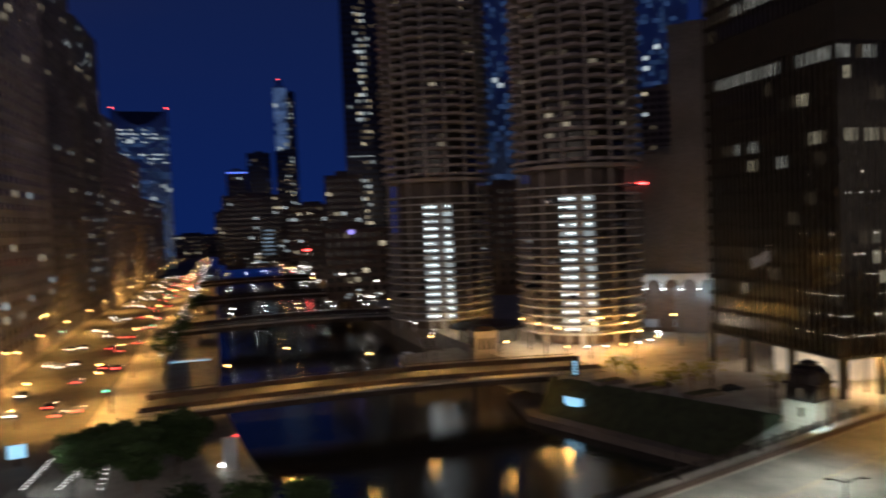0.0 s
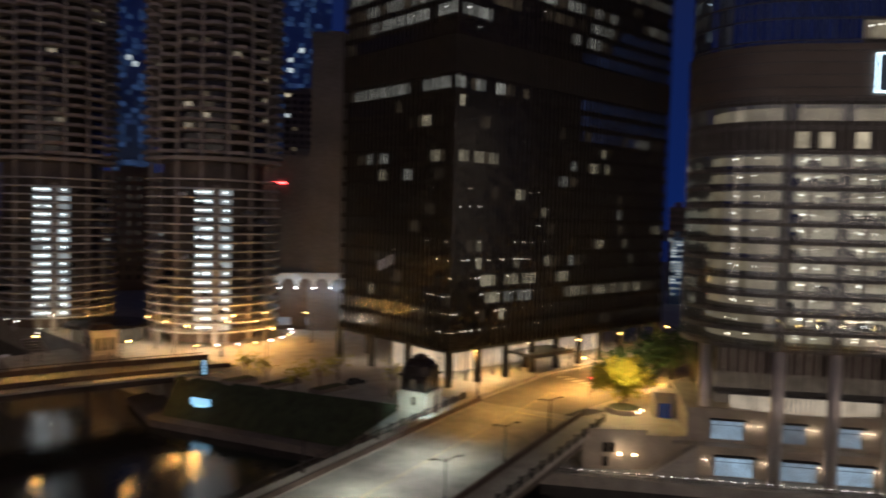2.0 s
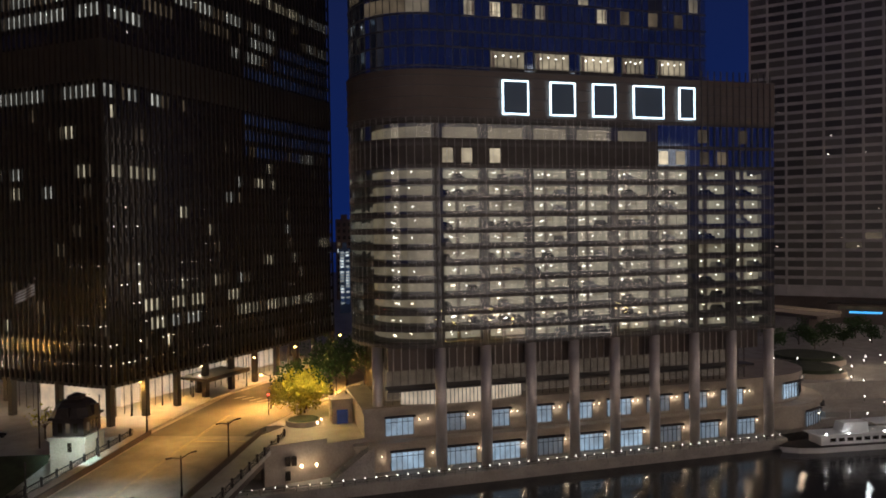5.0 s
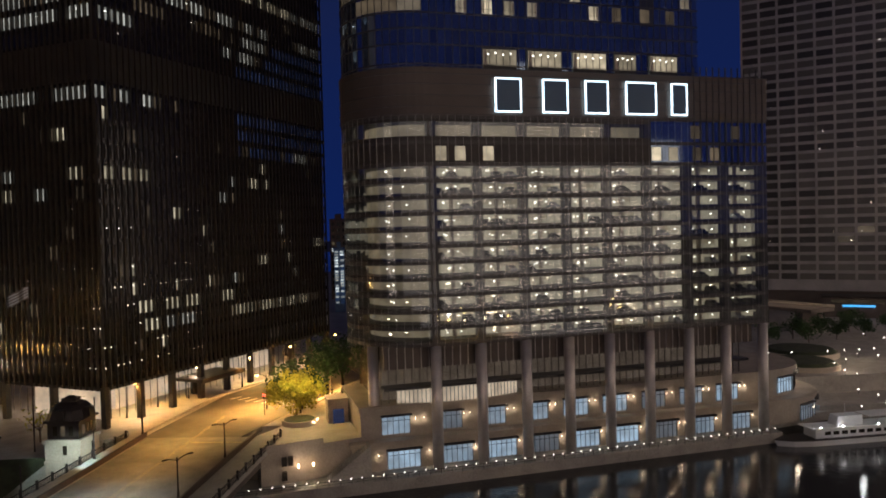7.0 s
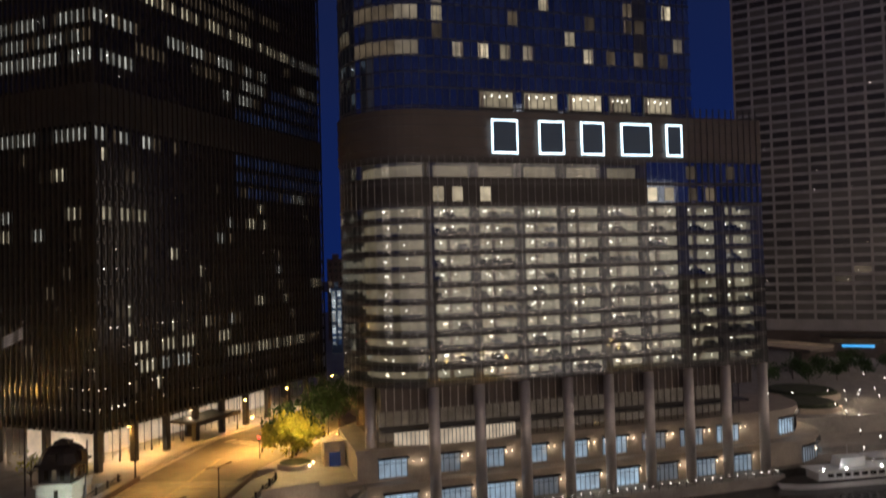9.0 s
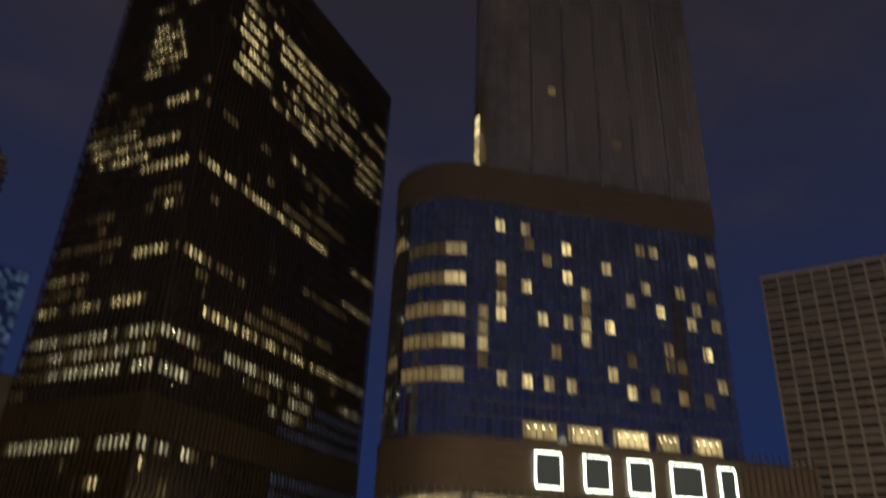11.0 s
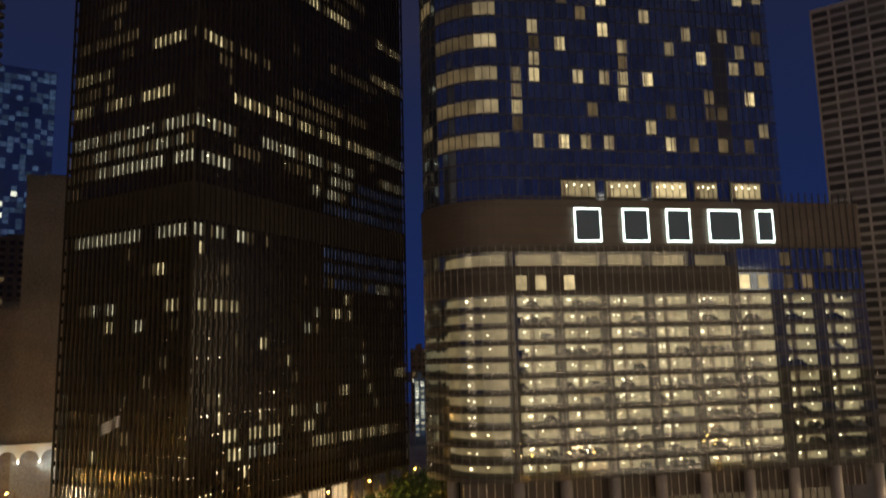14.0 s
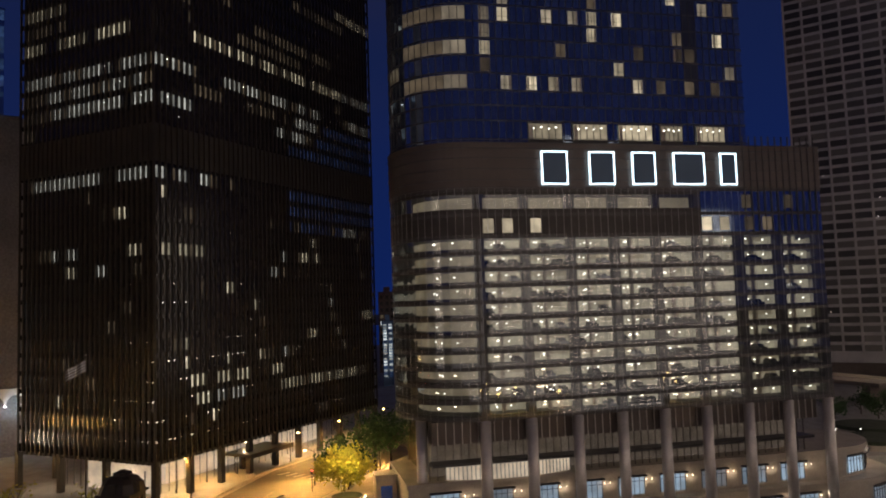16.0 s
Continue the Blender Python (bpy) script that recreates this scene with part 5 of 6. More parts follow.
# a row of bright lamps before the round tower
for x, y in ((17.9, 208.5), (21.3, 198.4), (25.3, 190.0), (39.1, 204.6), (59.5, 205.8)):
    street_lamp((x, y, STREET), 200, True, L_ORANGE, "bright orange street lamp before the round tower", 9.0)
    point_lamp((x, y - 1.5, STREET + 8.4), 1500 if x < 50 else 500, SODIUM, 0.5)

# ---- bridges upstream ----
def far_bridge(v0, v1, u0, u1, label, light=None):
    t = thing("river_bridge", label, "bridge", GRID)
    n = 16
    def z(u):
        k = (u - u0) / (u1 - u0)
        return STREET + 1.1 * math.sin(math.pi * k)
    for name, a, c, dz0, dz1, m_ in (("deck", v0 + 1.2, v1 - 1.2, -0.6, 0.05, ASPHALT), ("truss", v0 + 0.9, v0 + 1.2, -2.2, 1.2, BRIDGE_IRON), ("truss", v1 - 1.2, v1 - 0.9, -2.2, 1.2, BRIDGE_IRON),
                                  ("walkway", v0 - 2.2, v0 + 0.9, -0.3, 0.15, PAVING), ("walkway", v1 - 0.9, v1 + 2.2, -0.3, 0.15, PAVING)):
        mb = Mesher()
        for i in range(n + 1):
            u = u0 + (u1 - u0) * i / n
            k = 4 * i
            mb.v += [(u, a, z(u) + dz0), (u, c, z(u) + dz0), (u, c, z(u) + dz1), (u, a, z(u) + dz1)]
            if i < n:
                mb.f += [tuple(k + j for j in q) for q in ((0, 4, 5, 1), (1, 5, 6, 2), (2, 6, 7, 3), (3, 7, 4, 0))]
        part(name, mb, m_, t)
    for vv in (v0 - 2.2, v1 + 2.2):
        mb = Mesher()
        for i in range(int((u1 - u0) / 1.0)):
            u = u0 + i
            mb.box(u, vv - 0.04, z(u), u + 0.08, vv + 0.04, z(u) + 1.1)
        for i in range(n):
            ua, uc = u0 + (u1 - u0) * i / n, u0 + (u1 - u0) * (i + 1) / n
            mb.bar((ua, vv, z(ua) + 1.15), (uc, vv, z(uc) + 1.15), 0.14)
        part("railing", mb, IRON if light is None else light, t, "thin railing")
    part("pier", Mesher().box(u0, v0 - 1, -3, u0 + 7, v1 + 1, STREET - 2.2), STONE, t, "stone pier")
    part("pier", Mesher().box(u1 - 8, v0 - 1, -3, u1, v1 + 1, STREET - 2.2), STONE, t, "stone pier")
    for i in range(7):
        for vv in (v0 - 1.9, v1 + 1.9):
            u = u0 + (u1 - u0) * (i + 0.5) / 7
            pole = part("lamp_pole", Mesher().cyl(u, vv, z(u), z(u) + 4.4, 0.09, 0.06, 6), IRON, t)
            if v0 > 250:
                part("lamp_glow", Mesher().cyl(u, vv, z(u) + 4.5, z(u) + 4.85, 0.17, 0.15, 6), L_WHITE if (i + int(v0)) % 3 else L_ORANGE, pole)
    return t


# The rail's pale green lit look is put into its base colour.
GREEN_RAIL = mat("pale_green_lit_rail", (0.5, 0.55, 0.5), 0.5, 0, 0.2)
far_bridge(161.7, 176.2, -24, 80, "low steel bridge with orange-lit deck")
far_bridge(291.5, 306, -28, 62, "dark steel bridge with pale railings", GREEN_RAIL)
far_bridge(402, 418, -32, 58, "dark steel bridge farther up the river")
far_bridge(530, 546, -36, 52, "dark steel bridge far up the river")

# ---- bridge tender's house ----
house = thing("bridge_house", "pale stone bridge house with a dark mansard roof", "bridge house", SPAN @ pose(123.6, 72.6, 0) @ Matrix.Diagonal((0.86, 0.86, 1, 1)))
part("stone_base", Mesher().box(-3.6, -3.6, -2, 3.6, 3.6, 11.2).box(-3.9, -3.9, 10.9, 3.9, 3.9, 11.6).box(-3.8, -3.8, 7.4, 3.8, 3.8, 7.9), STONE, house, "pale floodlit stone base")
part("upper_storey", Mesher().box(-3.2, -3.2, 11.6, 3.2, 3.2, 14.4).box(-3.7, -3.7, 14.4, 3.7, 3.7, 14.8), IRON, house, "dark upper storey")
roof = Mesher()
sq = lambda r_: [(-r_, -r_ * 0.6), (-r_ * 0.6, -r_), (r_ * 0.6, -r_), (r_, -r_ * 0.6), (r_, r_ * 0.6), (r_ * 0.6, r_), (-r_ * 0.6, r_), (-r_, r_ * 0.6)]
for (r0, z0), (r1, z1) in zip(((3.9, 14.8), (3.7, 15.3), (3.3, 16.4), (2.6, 17.2)), ((3.7, 15.3), (3.3, 16.4), (2.6, 17.2), (1.7, 17.6))):
    roof.prism(sq(r0), z0, z1, sq(r1))
roof.prism(sq(1.5), 17.6, 18.1).prism(sq(1.2), 18.1, 18.5, sq(0.5))
part("mansard_roof", roof, IRON, house, "dark rounded mansard roof")
for x, y in ((0, -3.4), (-3.4, 0)):
    part("dormer", Mesher().box(x - 0.8, y - 0.8 if y else -0.8, 14.9, x + 0.8, y + 0.8 if y else 0.8, 16.6), IRON, house, "dark dormer")
for x, y, z, k in ((0, -3.25, 12.2, 0), (-1.6, -3.25, 12.2, 1), (1.6, -3.25, 12.2, 0), (-3.25, 0, 12.2, 1), (-3.25, 1.6, 12.2, 0), (-3.25, -1.6, 12.2, 0), (1, -3.65, 8.8, 0), (-3.65, -0.5, 9, 0)):
    w = Mesher().box(x - 0.4, y - 0.06, z, x + 0.4, y + 0.06, z + 1.6) if abs(y) > abs(x) else Mesher().box(x - 0.06, y - 0.4, z, x + 0.06, y + 0.4, z + 1.6)
    part("window", w, LIT_DIM if k else DARK_GLASS, house)
flood = bpy.data.lights.new("floodlight", "SPOT")
flood.energy, flood.color, flood.shadow_soft_size, flood.spot_size, flood.spot_blend = 8500, (0.78, 1.0, 0.92), 0.2, radians(52), 0.5
flood_ob = new("floodlight", flood)
q0, q1 = SPAN @ Vector((112.5, 63.5, 12.5)), SPAN @ Vector((122.6, 71.6, 7.6))
flood_ob.matrix_world = Matrix.Translation(q0) @ (q1 - q0).to_track_quat("-Z", "Y").to_matrix().to_4x4()
# Bodiless lights added over deck and street; the bridge's own lamps stay dark.
for p in ((98, 55, 15), (116, 57, 15), (131, 57, 15), (146, 57, 15), (80, 55, 15)):
    street_spot(SPAN @ Vector(p), 2200 if p[0] == 116 else 5200, SODIUM if p[0] > 110 else (1.0, 0.93, 0.74))

# ---- trees ----
def tree(p, height, spread, leaf, label, seed, count=900, trunk=True):
    r = random.Random(seed)
    t = thing("tree", label, "tree", pose(*p, 0, 0, r.uniform(0, 360)), group="street trees")
    mb = Mesher().cyl(0, 0, 0, height * 0.45, height * 0.028, height * 0.018, 8)
    tips = []
    for i in range(9):
        a, e_ = r.uniform(0, 6.28), r.uniform(0.5, 1.2)
        l_ = height * r.uniform(0.25, 0.42)
        s = Vector((0, 0, height * r.uniform(0.28, 0.45)))
        q = s + Vector((math.cos(a) * math.cos(e_), math.sin(a) * math.cos(e_), math.sin(e_))) * l_
        mb.bar(s, q, height * 0.012)
        tips.append(q)
        for j in range(2):
            q2 = q + Vector((r.uniform(-1, 1), r.uniform(-1, 1), r.uniform(0, 1))) * height * 0.13
            mb.bar(q, q2, height * 0.006)
            tips.append(q2)
    part("trunk", mb, BARK, t)
    if count:
        mb = Mesher()
        clumps = [(q + Vector((r.gauss(0, 1), r.gauss(0, 1), r.gauss(0, 0.7))) * spread * 0.16, r.uniform(0.16, 0.30) * spread) for q in tips]
        for i in range(count):
            c, rad = r.choice(clumps)
            d = Vector((r.gauss(0, 1), r.gauss(0, 1), r.gauss(0, 0.8)))
            d = d.normalized() * rad * r.uniform(0.5, 1.05)
            c = c + d
            s = r.uniform(0.18, 0.42)
            u = Vector((r.gauss(0, 1), r.gauss(0, 1), r.gauss(0, 1))).normalized() * s
            w = u.orthogonal().normalized() * s * 0.7
            mb.quad(tuple(c - u), tuple(c + w), tuple(c + u), tuple(c - w))
        part("crown", mb, leaf, t, "loose leafy crown")
    return t


tree((110.3, 120.8, STREET), 15, 11, LEAF, "dark green street tree by the glass tower", 1, 1600)
tree((115, 115, STREET), 15.5, 12, LEAF, "dark green street tree by the glass tower", 2, 1700)
tree((118, 124, STREET), 14, 11, LEAF, "dark green street tree by the glass tower", 3, 1500)
tree((104, 122, STREET), 11, 9, LEAF, "green tree beside the lamp-lit street", 4, 1300)
tree((98.9, 117.7, STREET), 8.5, 8.5, LEAF_YELLOW, "small yellow-green tree glowing under a street lamp", 5, 3000)
tree((101.5, 119.5, STREET), 7.5, 7, LEAF_YELLOW, "small yellow-green tree glowing under a street lamp", 6, 2400)
# Bodiless light set on the near side to brighten the yellow trees.
point_lamp((95.6, 112.8, 17.0), 5200, (1.0, 0.66, 0.25), 0.3)
for i, (x, y, h) in enumerate(((-57, 118, 7.0), (-48, 128, 4.8))):
    tree((x, y, STREET), h, h * 0.8, LEAF, "dark green tree on the south bank", 20 + i, 3000)
for i, (x, y) in enumerate(((-28, 92), (-21, 91.5), (-36, 90))):
    tree((x, y, 7.9), 5.2, 6, LEAF, "green treetop on the south bank", 40 + i, 1800)
for i, (x, y) in enumerate(((40, 150), (36, 158), (46, 152), (33, 166), (60, 144), (66, 147), (52, 158))):
    tree((x, y, STREET), 6.5, 5, LEAF_YELLOW, "nearly bare young tree on the plaza", 60 + i, 120)
for i, v in enumerate((215, 232, 250, 268, 330, 350, 372)):
    q = GRID @ Vector((-24.5, v, STREET))
    tree(q, 9, 7, LEAF, "street tree along the riverside drive", 80 + i, 500)

# ---- plaza between the bridge and the glass tower ----
wall = thing("plaza_wall", "beige stone plaza wall with stairs down to the river", "retaining wall", GT)
part("wall", Mesher().prism([(-40, 1.5), (-29, 3.6), (-20.5, 5), (-20.5, 22), (-30, 24), (-41, 12)], 1.9, STREET + 0.02), STONE, wall, "beige stone wall")
part("parapet", Mesher().prism([(-40, 1.4), (-29, 3.5), (-29, 3.9), (-40, 1.8)], STREET + 0.02, STREET + 1.0), STONE, wall)
for i in range(18):
    part("step", Mesher().box(-28.6 + i * 0.42, 0.2, 2.0, -28.18 + i * 0.42, 3.4, 2.3 + i * 0.31), PAVING, wall)
for x, z in ((-36.5, 5.2), (-36.5, 2.7), (-35.4, 5.2)):
    part("window", Mesher().box(x, 1.55, z, x + 0.9, 2.4, z + 1.5), DARK_GLASS, wall)
for x in (-33.6, -31):
    part("sconce", Mesher().cyl(x, 2.3, 4.6, 5.0, 0.15, n=8), L_WARM, wall)
point_lamp(GT @ Vector((-33, 0.5, 5.5)), 160, TUNGSTEN, 0.2)
planter = thing("round_planter", "round stone planter with small lights", "planter", pose(95.6, 113, STREET))
part("rim", Mesher().cyl(0, 0, 0, 1.0, 3.4, n=28), STONE, planter)
part("soil", Mesher().cyl(0, 0, 1.0, 1.05, 3.0, n=28), GRASS, planter)
for a in (-1.4, -0.7):
    part("light", Mesher().cyl(3.5 * math.cos(a), 3.5 * math.sin(a), 0.5, 0.8, 0.14, n=8), L_WARM, planter)
kiosk = thing("lift_kiosk", "grey stone lift kiosk with a glass door", "kiosk", pose(101.3, 108.3, STREET, 0, 0, -35))
part("body", Mesher().box(-2, -2, 0, 2, 2, 4.6).box(-2.2, -2.2, 4.6, 2.2, 2.2, 4.9), STONE, kiosk)
part("door", Mesher().box(-1.1, -2.08, 0, 1.1, -2, 2.8), BLUE_SKY_GLOW, kiosk, "glass door")

# ---- terraces east of the glass tower ----
east = thing("garden_terrace", "curved stone garden terraces with path lights", "terrace", GT)
def arc(cx, cy, r, a0, a1, n=20):
    return [(cx + r * math.cos(radians(a0 + (a1 - a0) * i / n)), cy + r * math.sin(radians(a0 + (a1 - a0) * i / n))) for i in range(n + 1)]
part("lower_wall", Mesher().prism([(64, 3.0), *arc(70, 19, 16, -80, 10), (64, 36)], 2.0, 7.2), STONE, east, "curved stone wall")
part("upper_wall", Mesher().prism([(62, 5.0), *arc(68, 19, 13.4, -85, 10), (62, 36)], 7.2, 12.6), STONE, east, "curved stone wall")
part("ledge", Mesher().prism([(62, 4.6), *arc(68, 19, 13.9, -85, 10), (62, 36)], 12.6, 13.3), STONE, east, "stone ledge")
part("ground", Mesher().prism([(60, 24), (120, 14), (240, 60), (300, 200), (140, 200), (40, 60)], -3, 7.4), PAVING, east, "dim garden paving")
part("slope", Mesher().prism([(84, 9), (150, -6), (300, 10), (300, 60), (84, 30)], -3, 3.2), PAVING, east, "dark lower quay")
for k, (cx, cy, r, z) in enumerate(((82, 26, 7.5, 9.0), (98, 30, 9, 8.6), (110, 44, 10, 8.8))):
    part("planter_wall", Mesher().cyl(cx, cy, 7.0, z, r, n=30), STONE, east, "round planter wall")
    part("planting", Mesher().cyl(cx, cy, z, z + 0.7, r - 0.6, r - 1.6, n=30), GRASS, east, "dark low planting", "stuff")
for cx, cy, rad, z, angles in ((70, 19, 16.0, 2.1, (-68, -42, -16)), (68, 19, 13.4, 7.9, (-72, -46, -20))):
    for a in angles:
        for me in meshes:
            piece(me.name.split(".")[0], me, east, pose(cx + (rad + 0.05) * math.cos(radians(a)), cy + (rad + 0.05) * math.sin(radians(a)), z, 0, 0, a + 90))
        for da in (12, 16):
            piece("sconce", sconce, east, pose(cx + (rad + 0.2) * math.cos(radians(a + da)), cy + (rad + 0.2) * math.sin(radians(a + da)), z + 1.9))
    part("ledge", Mesher().prism([(62, cy - rad - 0.5), *arc(cx, cy, rad + 0.55, -85, 10), (62, 36)], z + 4.4, z + 4.9), STONE, east, "stone ledge")
r = random.Random(5)
post = Mesher().cyl(0, 0, 0, 1.1, 0.06, n=6).mesh("post", IRON)
glow = Mesher().cyl(0, 0, 0, 0.24, 0.12, n=6).mesh("path_glow", L_DOCK)
for x, y, z in ((183.4, 48.4, 13.3), (210.7, 49.7, 9.3), (220.6, 43.0, 8.8), (232.5, 41.1, 7.4), (235.4, 37.8, 7.4), (239.8, 34.8, 7.4), (245.1, 32.3, 7.4), (228.4, 37.1, 7.4), (217.4, 38.1, 7.4), (204.3, 38.3, 8.5), (201.6, 35.5, 7.4), (204.0, 33.2, 6.4), (227.7, 32.0, 7.4), (211.6, 27.9, 7.4), (200.7, 32.5, 3.2), (196.7, 27.8, 3.2), (194.6, 25.9, 2.1), (179.1, 26.0, 3.5), (180.2, 24.9, 3.5), (181.4, 28.8, 3.5), (262.7, 35.4, 7.4), (269.2, 42.0, 7.4)):
    t = thing("path_light", "small glowing path light on a post", "path light", pose(x, y, z), group="garden path lights")
    piece("post", post, t, pose(0, 0, 0))
    piece("glow", glow, t, pose(0, 0, 1.1))
for p in ((84, 16, 12), (104, 22, 10), (118, 30, 12)):
    point_lamp(GT @ Vector(p), 420, TUNGSTEN, 0.4)
rail_bridge = thing("avenue_bridge", "far avenue bridge with a pale lit parapet", "bridge", pose(289, 64, 0, 0, 0, 65))
part("deck", Mesher().box(-12, 0, 13.8, 60, 12, 15), DARK_CONCRETE, rail_bridge)
part("parapet", Mesher().box(-12, -0.4, 15, 60, 0, 15.9), STONE, rail_bridge, "pale stone parapet")
for x in (-8, 14, 36):
    part("pier", Mesher().box(x, 1, STREET - 2, x + 3, 11, 13.8), DARK_CONCRETE, rail_bridge, "dark bridge pier")
# Bodiless lights added before the parapet to brighten it.
for i in range(3):
    point_lamp((278 + i * 5, 54 + i * 10, 20), 350, TUNGSTEN, 0.4)
low = thing("low_pavilion", "low dark pavilion with a blue lit sign strip", "pavilion", pose(321, 52, 0, 0, 0, -80))
part("wall", Mesher().box(-12, 0, STREET - 4, 12, 10, 15), DARK_CONCRETE, low)
part("roof", Mesher().box(-12.5, -0.5, 15, 12.5, 10.5, 15.6), IRON, low)
part("sign_strip", Mesher().box(-5, -0.3, 11.6, 6, -0.05, 12.3), L_SKYBLUE, low, "plain blue glowing sign strip")
part("window_band", Mesher().box(-9, -0.2, 13.0, 9, -0.02, 14.4), LIT_DIM, low)

# ---- excursion boat ----
boat = thing("excursion_boat", "white two-deck excursion boat moored at the quay", "boat", GT @ pose(60.2, -6.3, 0, 0, 0, -7) @ Matrix.Diagonal((1, 1, 0.8, 1)))
hull = [(0, 2.2), (3, 0.4), (7, -0.3), (36, -0.3), (38, 0.4), (38, 4.2), (36, 5), (7, 5), (3, 4.2)]
part("hull", Mesher().prism([(x * 0.96 + 1, 2.3 + (y - 2.3) * 0.85) for x, y in hull], -0.6, 1.6, hull), WHITE, boat, "white hull")
part("rub_rail", Mesher().prism([(x, 2.3 + (y - 2.3) * 1.03) for x, y in hull], 1.5, 1.75), IRON, boat)
part("cabin", Mesher().prism([(8, 0.4), (34, 0.4), (34, 4.3), (8, 4.3)], 1.7, 4.1), WHITE, boat, "white cabin")
part("upper_deck", Mesher().box(7, 0, 4.1, 36, 4.7, 4.35), WHITE, boat)
part("wheelhouse", Mesher().prism([(13, 1), (19, 1), (19, 3.8), (13, 3.8)], 4.35, 6.8, [(13.6, 1.1), (19, 1.1), (19, 3.7), (13.6, 3.7)]), WHITE, boat)
part("awning", Mesher().box(20, 0.2, 6.5, 35, 4.5, 6.65), WHITE, boat)
for i in range(12):
    part("window", Mesher().box(10 + i * 1.9, 0.36, 2.5, 11.3 + i * 1.9, 0.4, 3.4), DARK_GLASS, boat)
for i in range(9):
    part("stanchion", Mesher().cyl(20.3 + i * 1.8, 0.3, 4.35, 6.5, 0.05, n=6), WHITE, boat)
mb = Mesher().bar((7, 0.1, 5.3), (36, 0.1, 5.3), 0.06)
for i in range(15):
    mb.bar((7 + i * 2, 0.1, 4.35), (7 + i * 2, 0.1, 5.3), 0.05)
part("railing", mb, WHITE, boat, "white railing")
part("mast", Mesher().cyl(16, 2.4, 6.8, 9.6, 0.07, 0.04, 6), WHITE, boat)
for x in (9, 14, 22, 30):
    part("deck_lamp", Mesher().cyl(x, 0.2, 4.4, 4.7, 0.13, n=6), L_WHITE, boat)
point_lamp(boat.matrix_basis @ Vector((15, -4, 9)), 220, LED, 0.3)

for i, (x, y, h) in enumerate(((-60.5, 113.5, 6.8), (-50, 122, 7), (-47, 117, 7.4), (-53.5, 121, 6.6), (-56, 108, 7), (-50, 110, 8), (-45, 111, 7.0), (-48, 104, 7))):
    tree((x, y, STREET), h, h * 0.8, LEAF, "dense dark green tree on the south bank", 120 + i, 2600)

# ---- cars ----
def car(m, paint, label, lit=True):
    t = thing("car", label, "car", m, group="cars on the drive")
    side = [(-2.2, 0.35), (2.2, 0.35), (2.25, 0.75), (1.2, 0.95), (0.5, 1.42), (-1.1, 1.42), (-2.0, 0.95), (-2.25, 0.8)]
    mb = Mesher()
    n_ = len(side)
    mb.v = [(x, -0.85 + (0.12 if z > 1 else 0), z) for x, z in side] + [(x, 0.85 - (0.12 if z > 1 else 0), z) for x, z in side]
    mb.f = [(i, (i + 1) % n_, n_ + (i + 1) % n_, n_ + i) for i in range(n_)] + [tuple(reversed(range(n_))), tuple(range(n_, 2 * n_))]
    body = part("body", mb, paint, t)
    part("window_band", Mesher().box(-1.5, -0.79, 0.98, 0.75, 0.79, 1.3), DARK_GLASS, t)
    for x in (-1.4, 1.4):
        for y in (-0.8, 0.8):
            w = Mesher()
            w.v = [(x + 0.32 * math.cos(a * 0.524), y + s, 0.32 + 0.32 * math.sin(a * 0.524)) for s in (-0.1, 0.1) for a in range(12)]
            w.f = [(i, (i + 1) % 12, 12 + (i + 1) % 12, 12 + i) for i in range(12)] + [tuple(range(12)), tuple(range(12, 24))]
            part("wheel", w, RUBBER, t)
    for y in (-0.6, 0.6):
        part("headlight", Mesher().box(2.2, y - 0.2, 0.62, 2.3, y + 0.2, 0.85), L_HEAD if lit else WHITE, t)
        part("tail_light", Mesher().box(-2.3, y - 0.2, 0.7, -2.2, y + 0.2, 0.9), L_RED if lit else BRIDGE_IRON, t)
    return t


first = car(pose(0, 0, 0), CAR_DARK, "dark car with lit headlights on the riverside drive")
second = car(pose(0, 0, 0), CAR_LIGHT, "silver car with lit headlights on the riverside drive")
rc = random.Random(21)
spots = []
for lane, (off, way) in enumerate(((4, 1), (7.5, 1), (11, 1), (17, -1), (20.5, -1), (24, -1))):
    v = 165 + rc.uniform(0, 30)
    while v < 640:
        spots.append((-33 - off - max(0, v - 200) * 0.02, v, -90 if way < 0 else 90))
        v += rc.uniform(20, 62)
for i, (u, v, turn) in enumerate(spots):
    m_ = GRID @ pose(u, v, STREET + 0.02, 0, 0, turn)
    src = first if i % 2 else second
    if i < 2:
        src.matrix_basis = m_
    else:
        copy_thing(src, m_)
car(pose(118.1, 147.0, STREET + 0.02, 0, 0, 16), CAR_DARK, "dark car waiting on the lamp-lit street")
car(pose(93.8, 131.2, STREET, 0, 0, 100), CAR_DARK, "dark car parked near the plaza", False).matrix_basis = pose(54, 152, STREET, 0, 0, 20)

# ---- traffic lights ----
def signal(p, lamp_material, label):
    t = thing("traffic_light", label, "traffic light", pose(*p), group="traffic lights")
    part("pole", Mesher().cyl(0, 0, 0, 4.6, 0.09, 0.07, 8), IRON, t)
    head = part("head", Mesher().box(-0.2, -0.2, 3.4, 0.2, 0.2, 4.5), IRON, t)
    part("lamp", Mesher().cyl(0, 0, 4.1 if lamp_material is L_RED else 3.5, 4.45 if lamp_material is L_RED else 3.85, 0.26, n=10), lamp_material, head)


signal((96.2, 124.6, STREET), L_RED, "red traffic light at the bridge end")
signal((96.6, 153.6, STREET), L_RED, "red traffic light before the black tower")
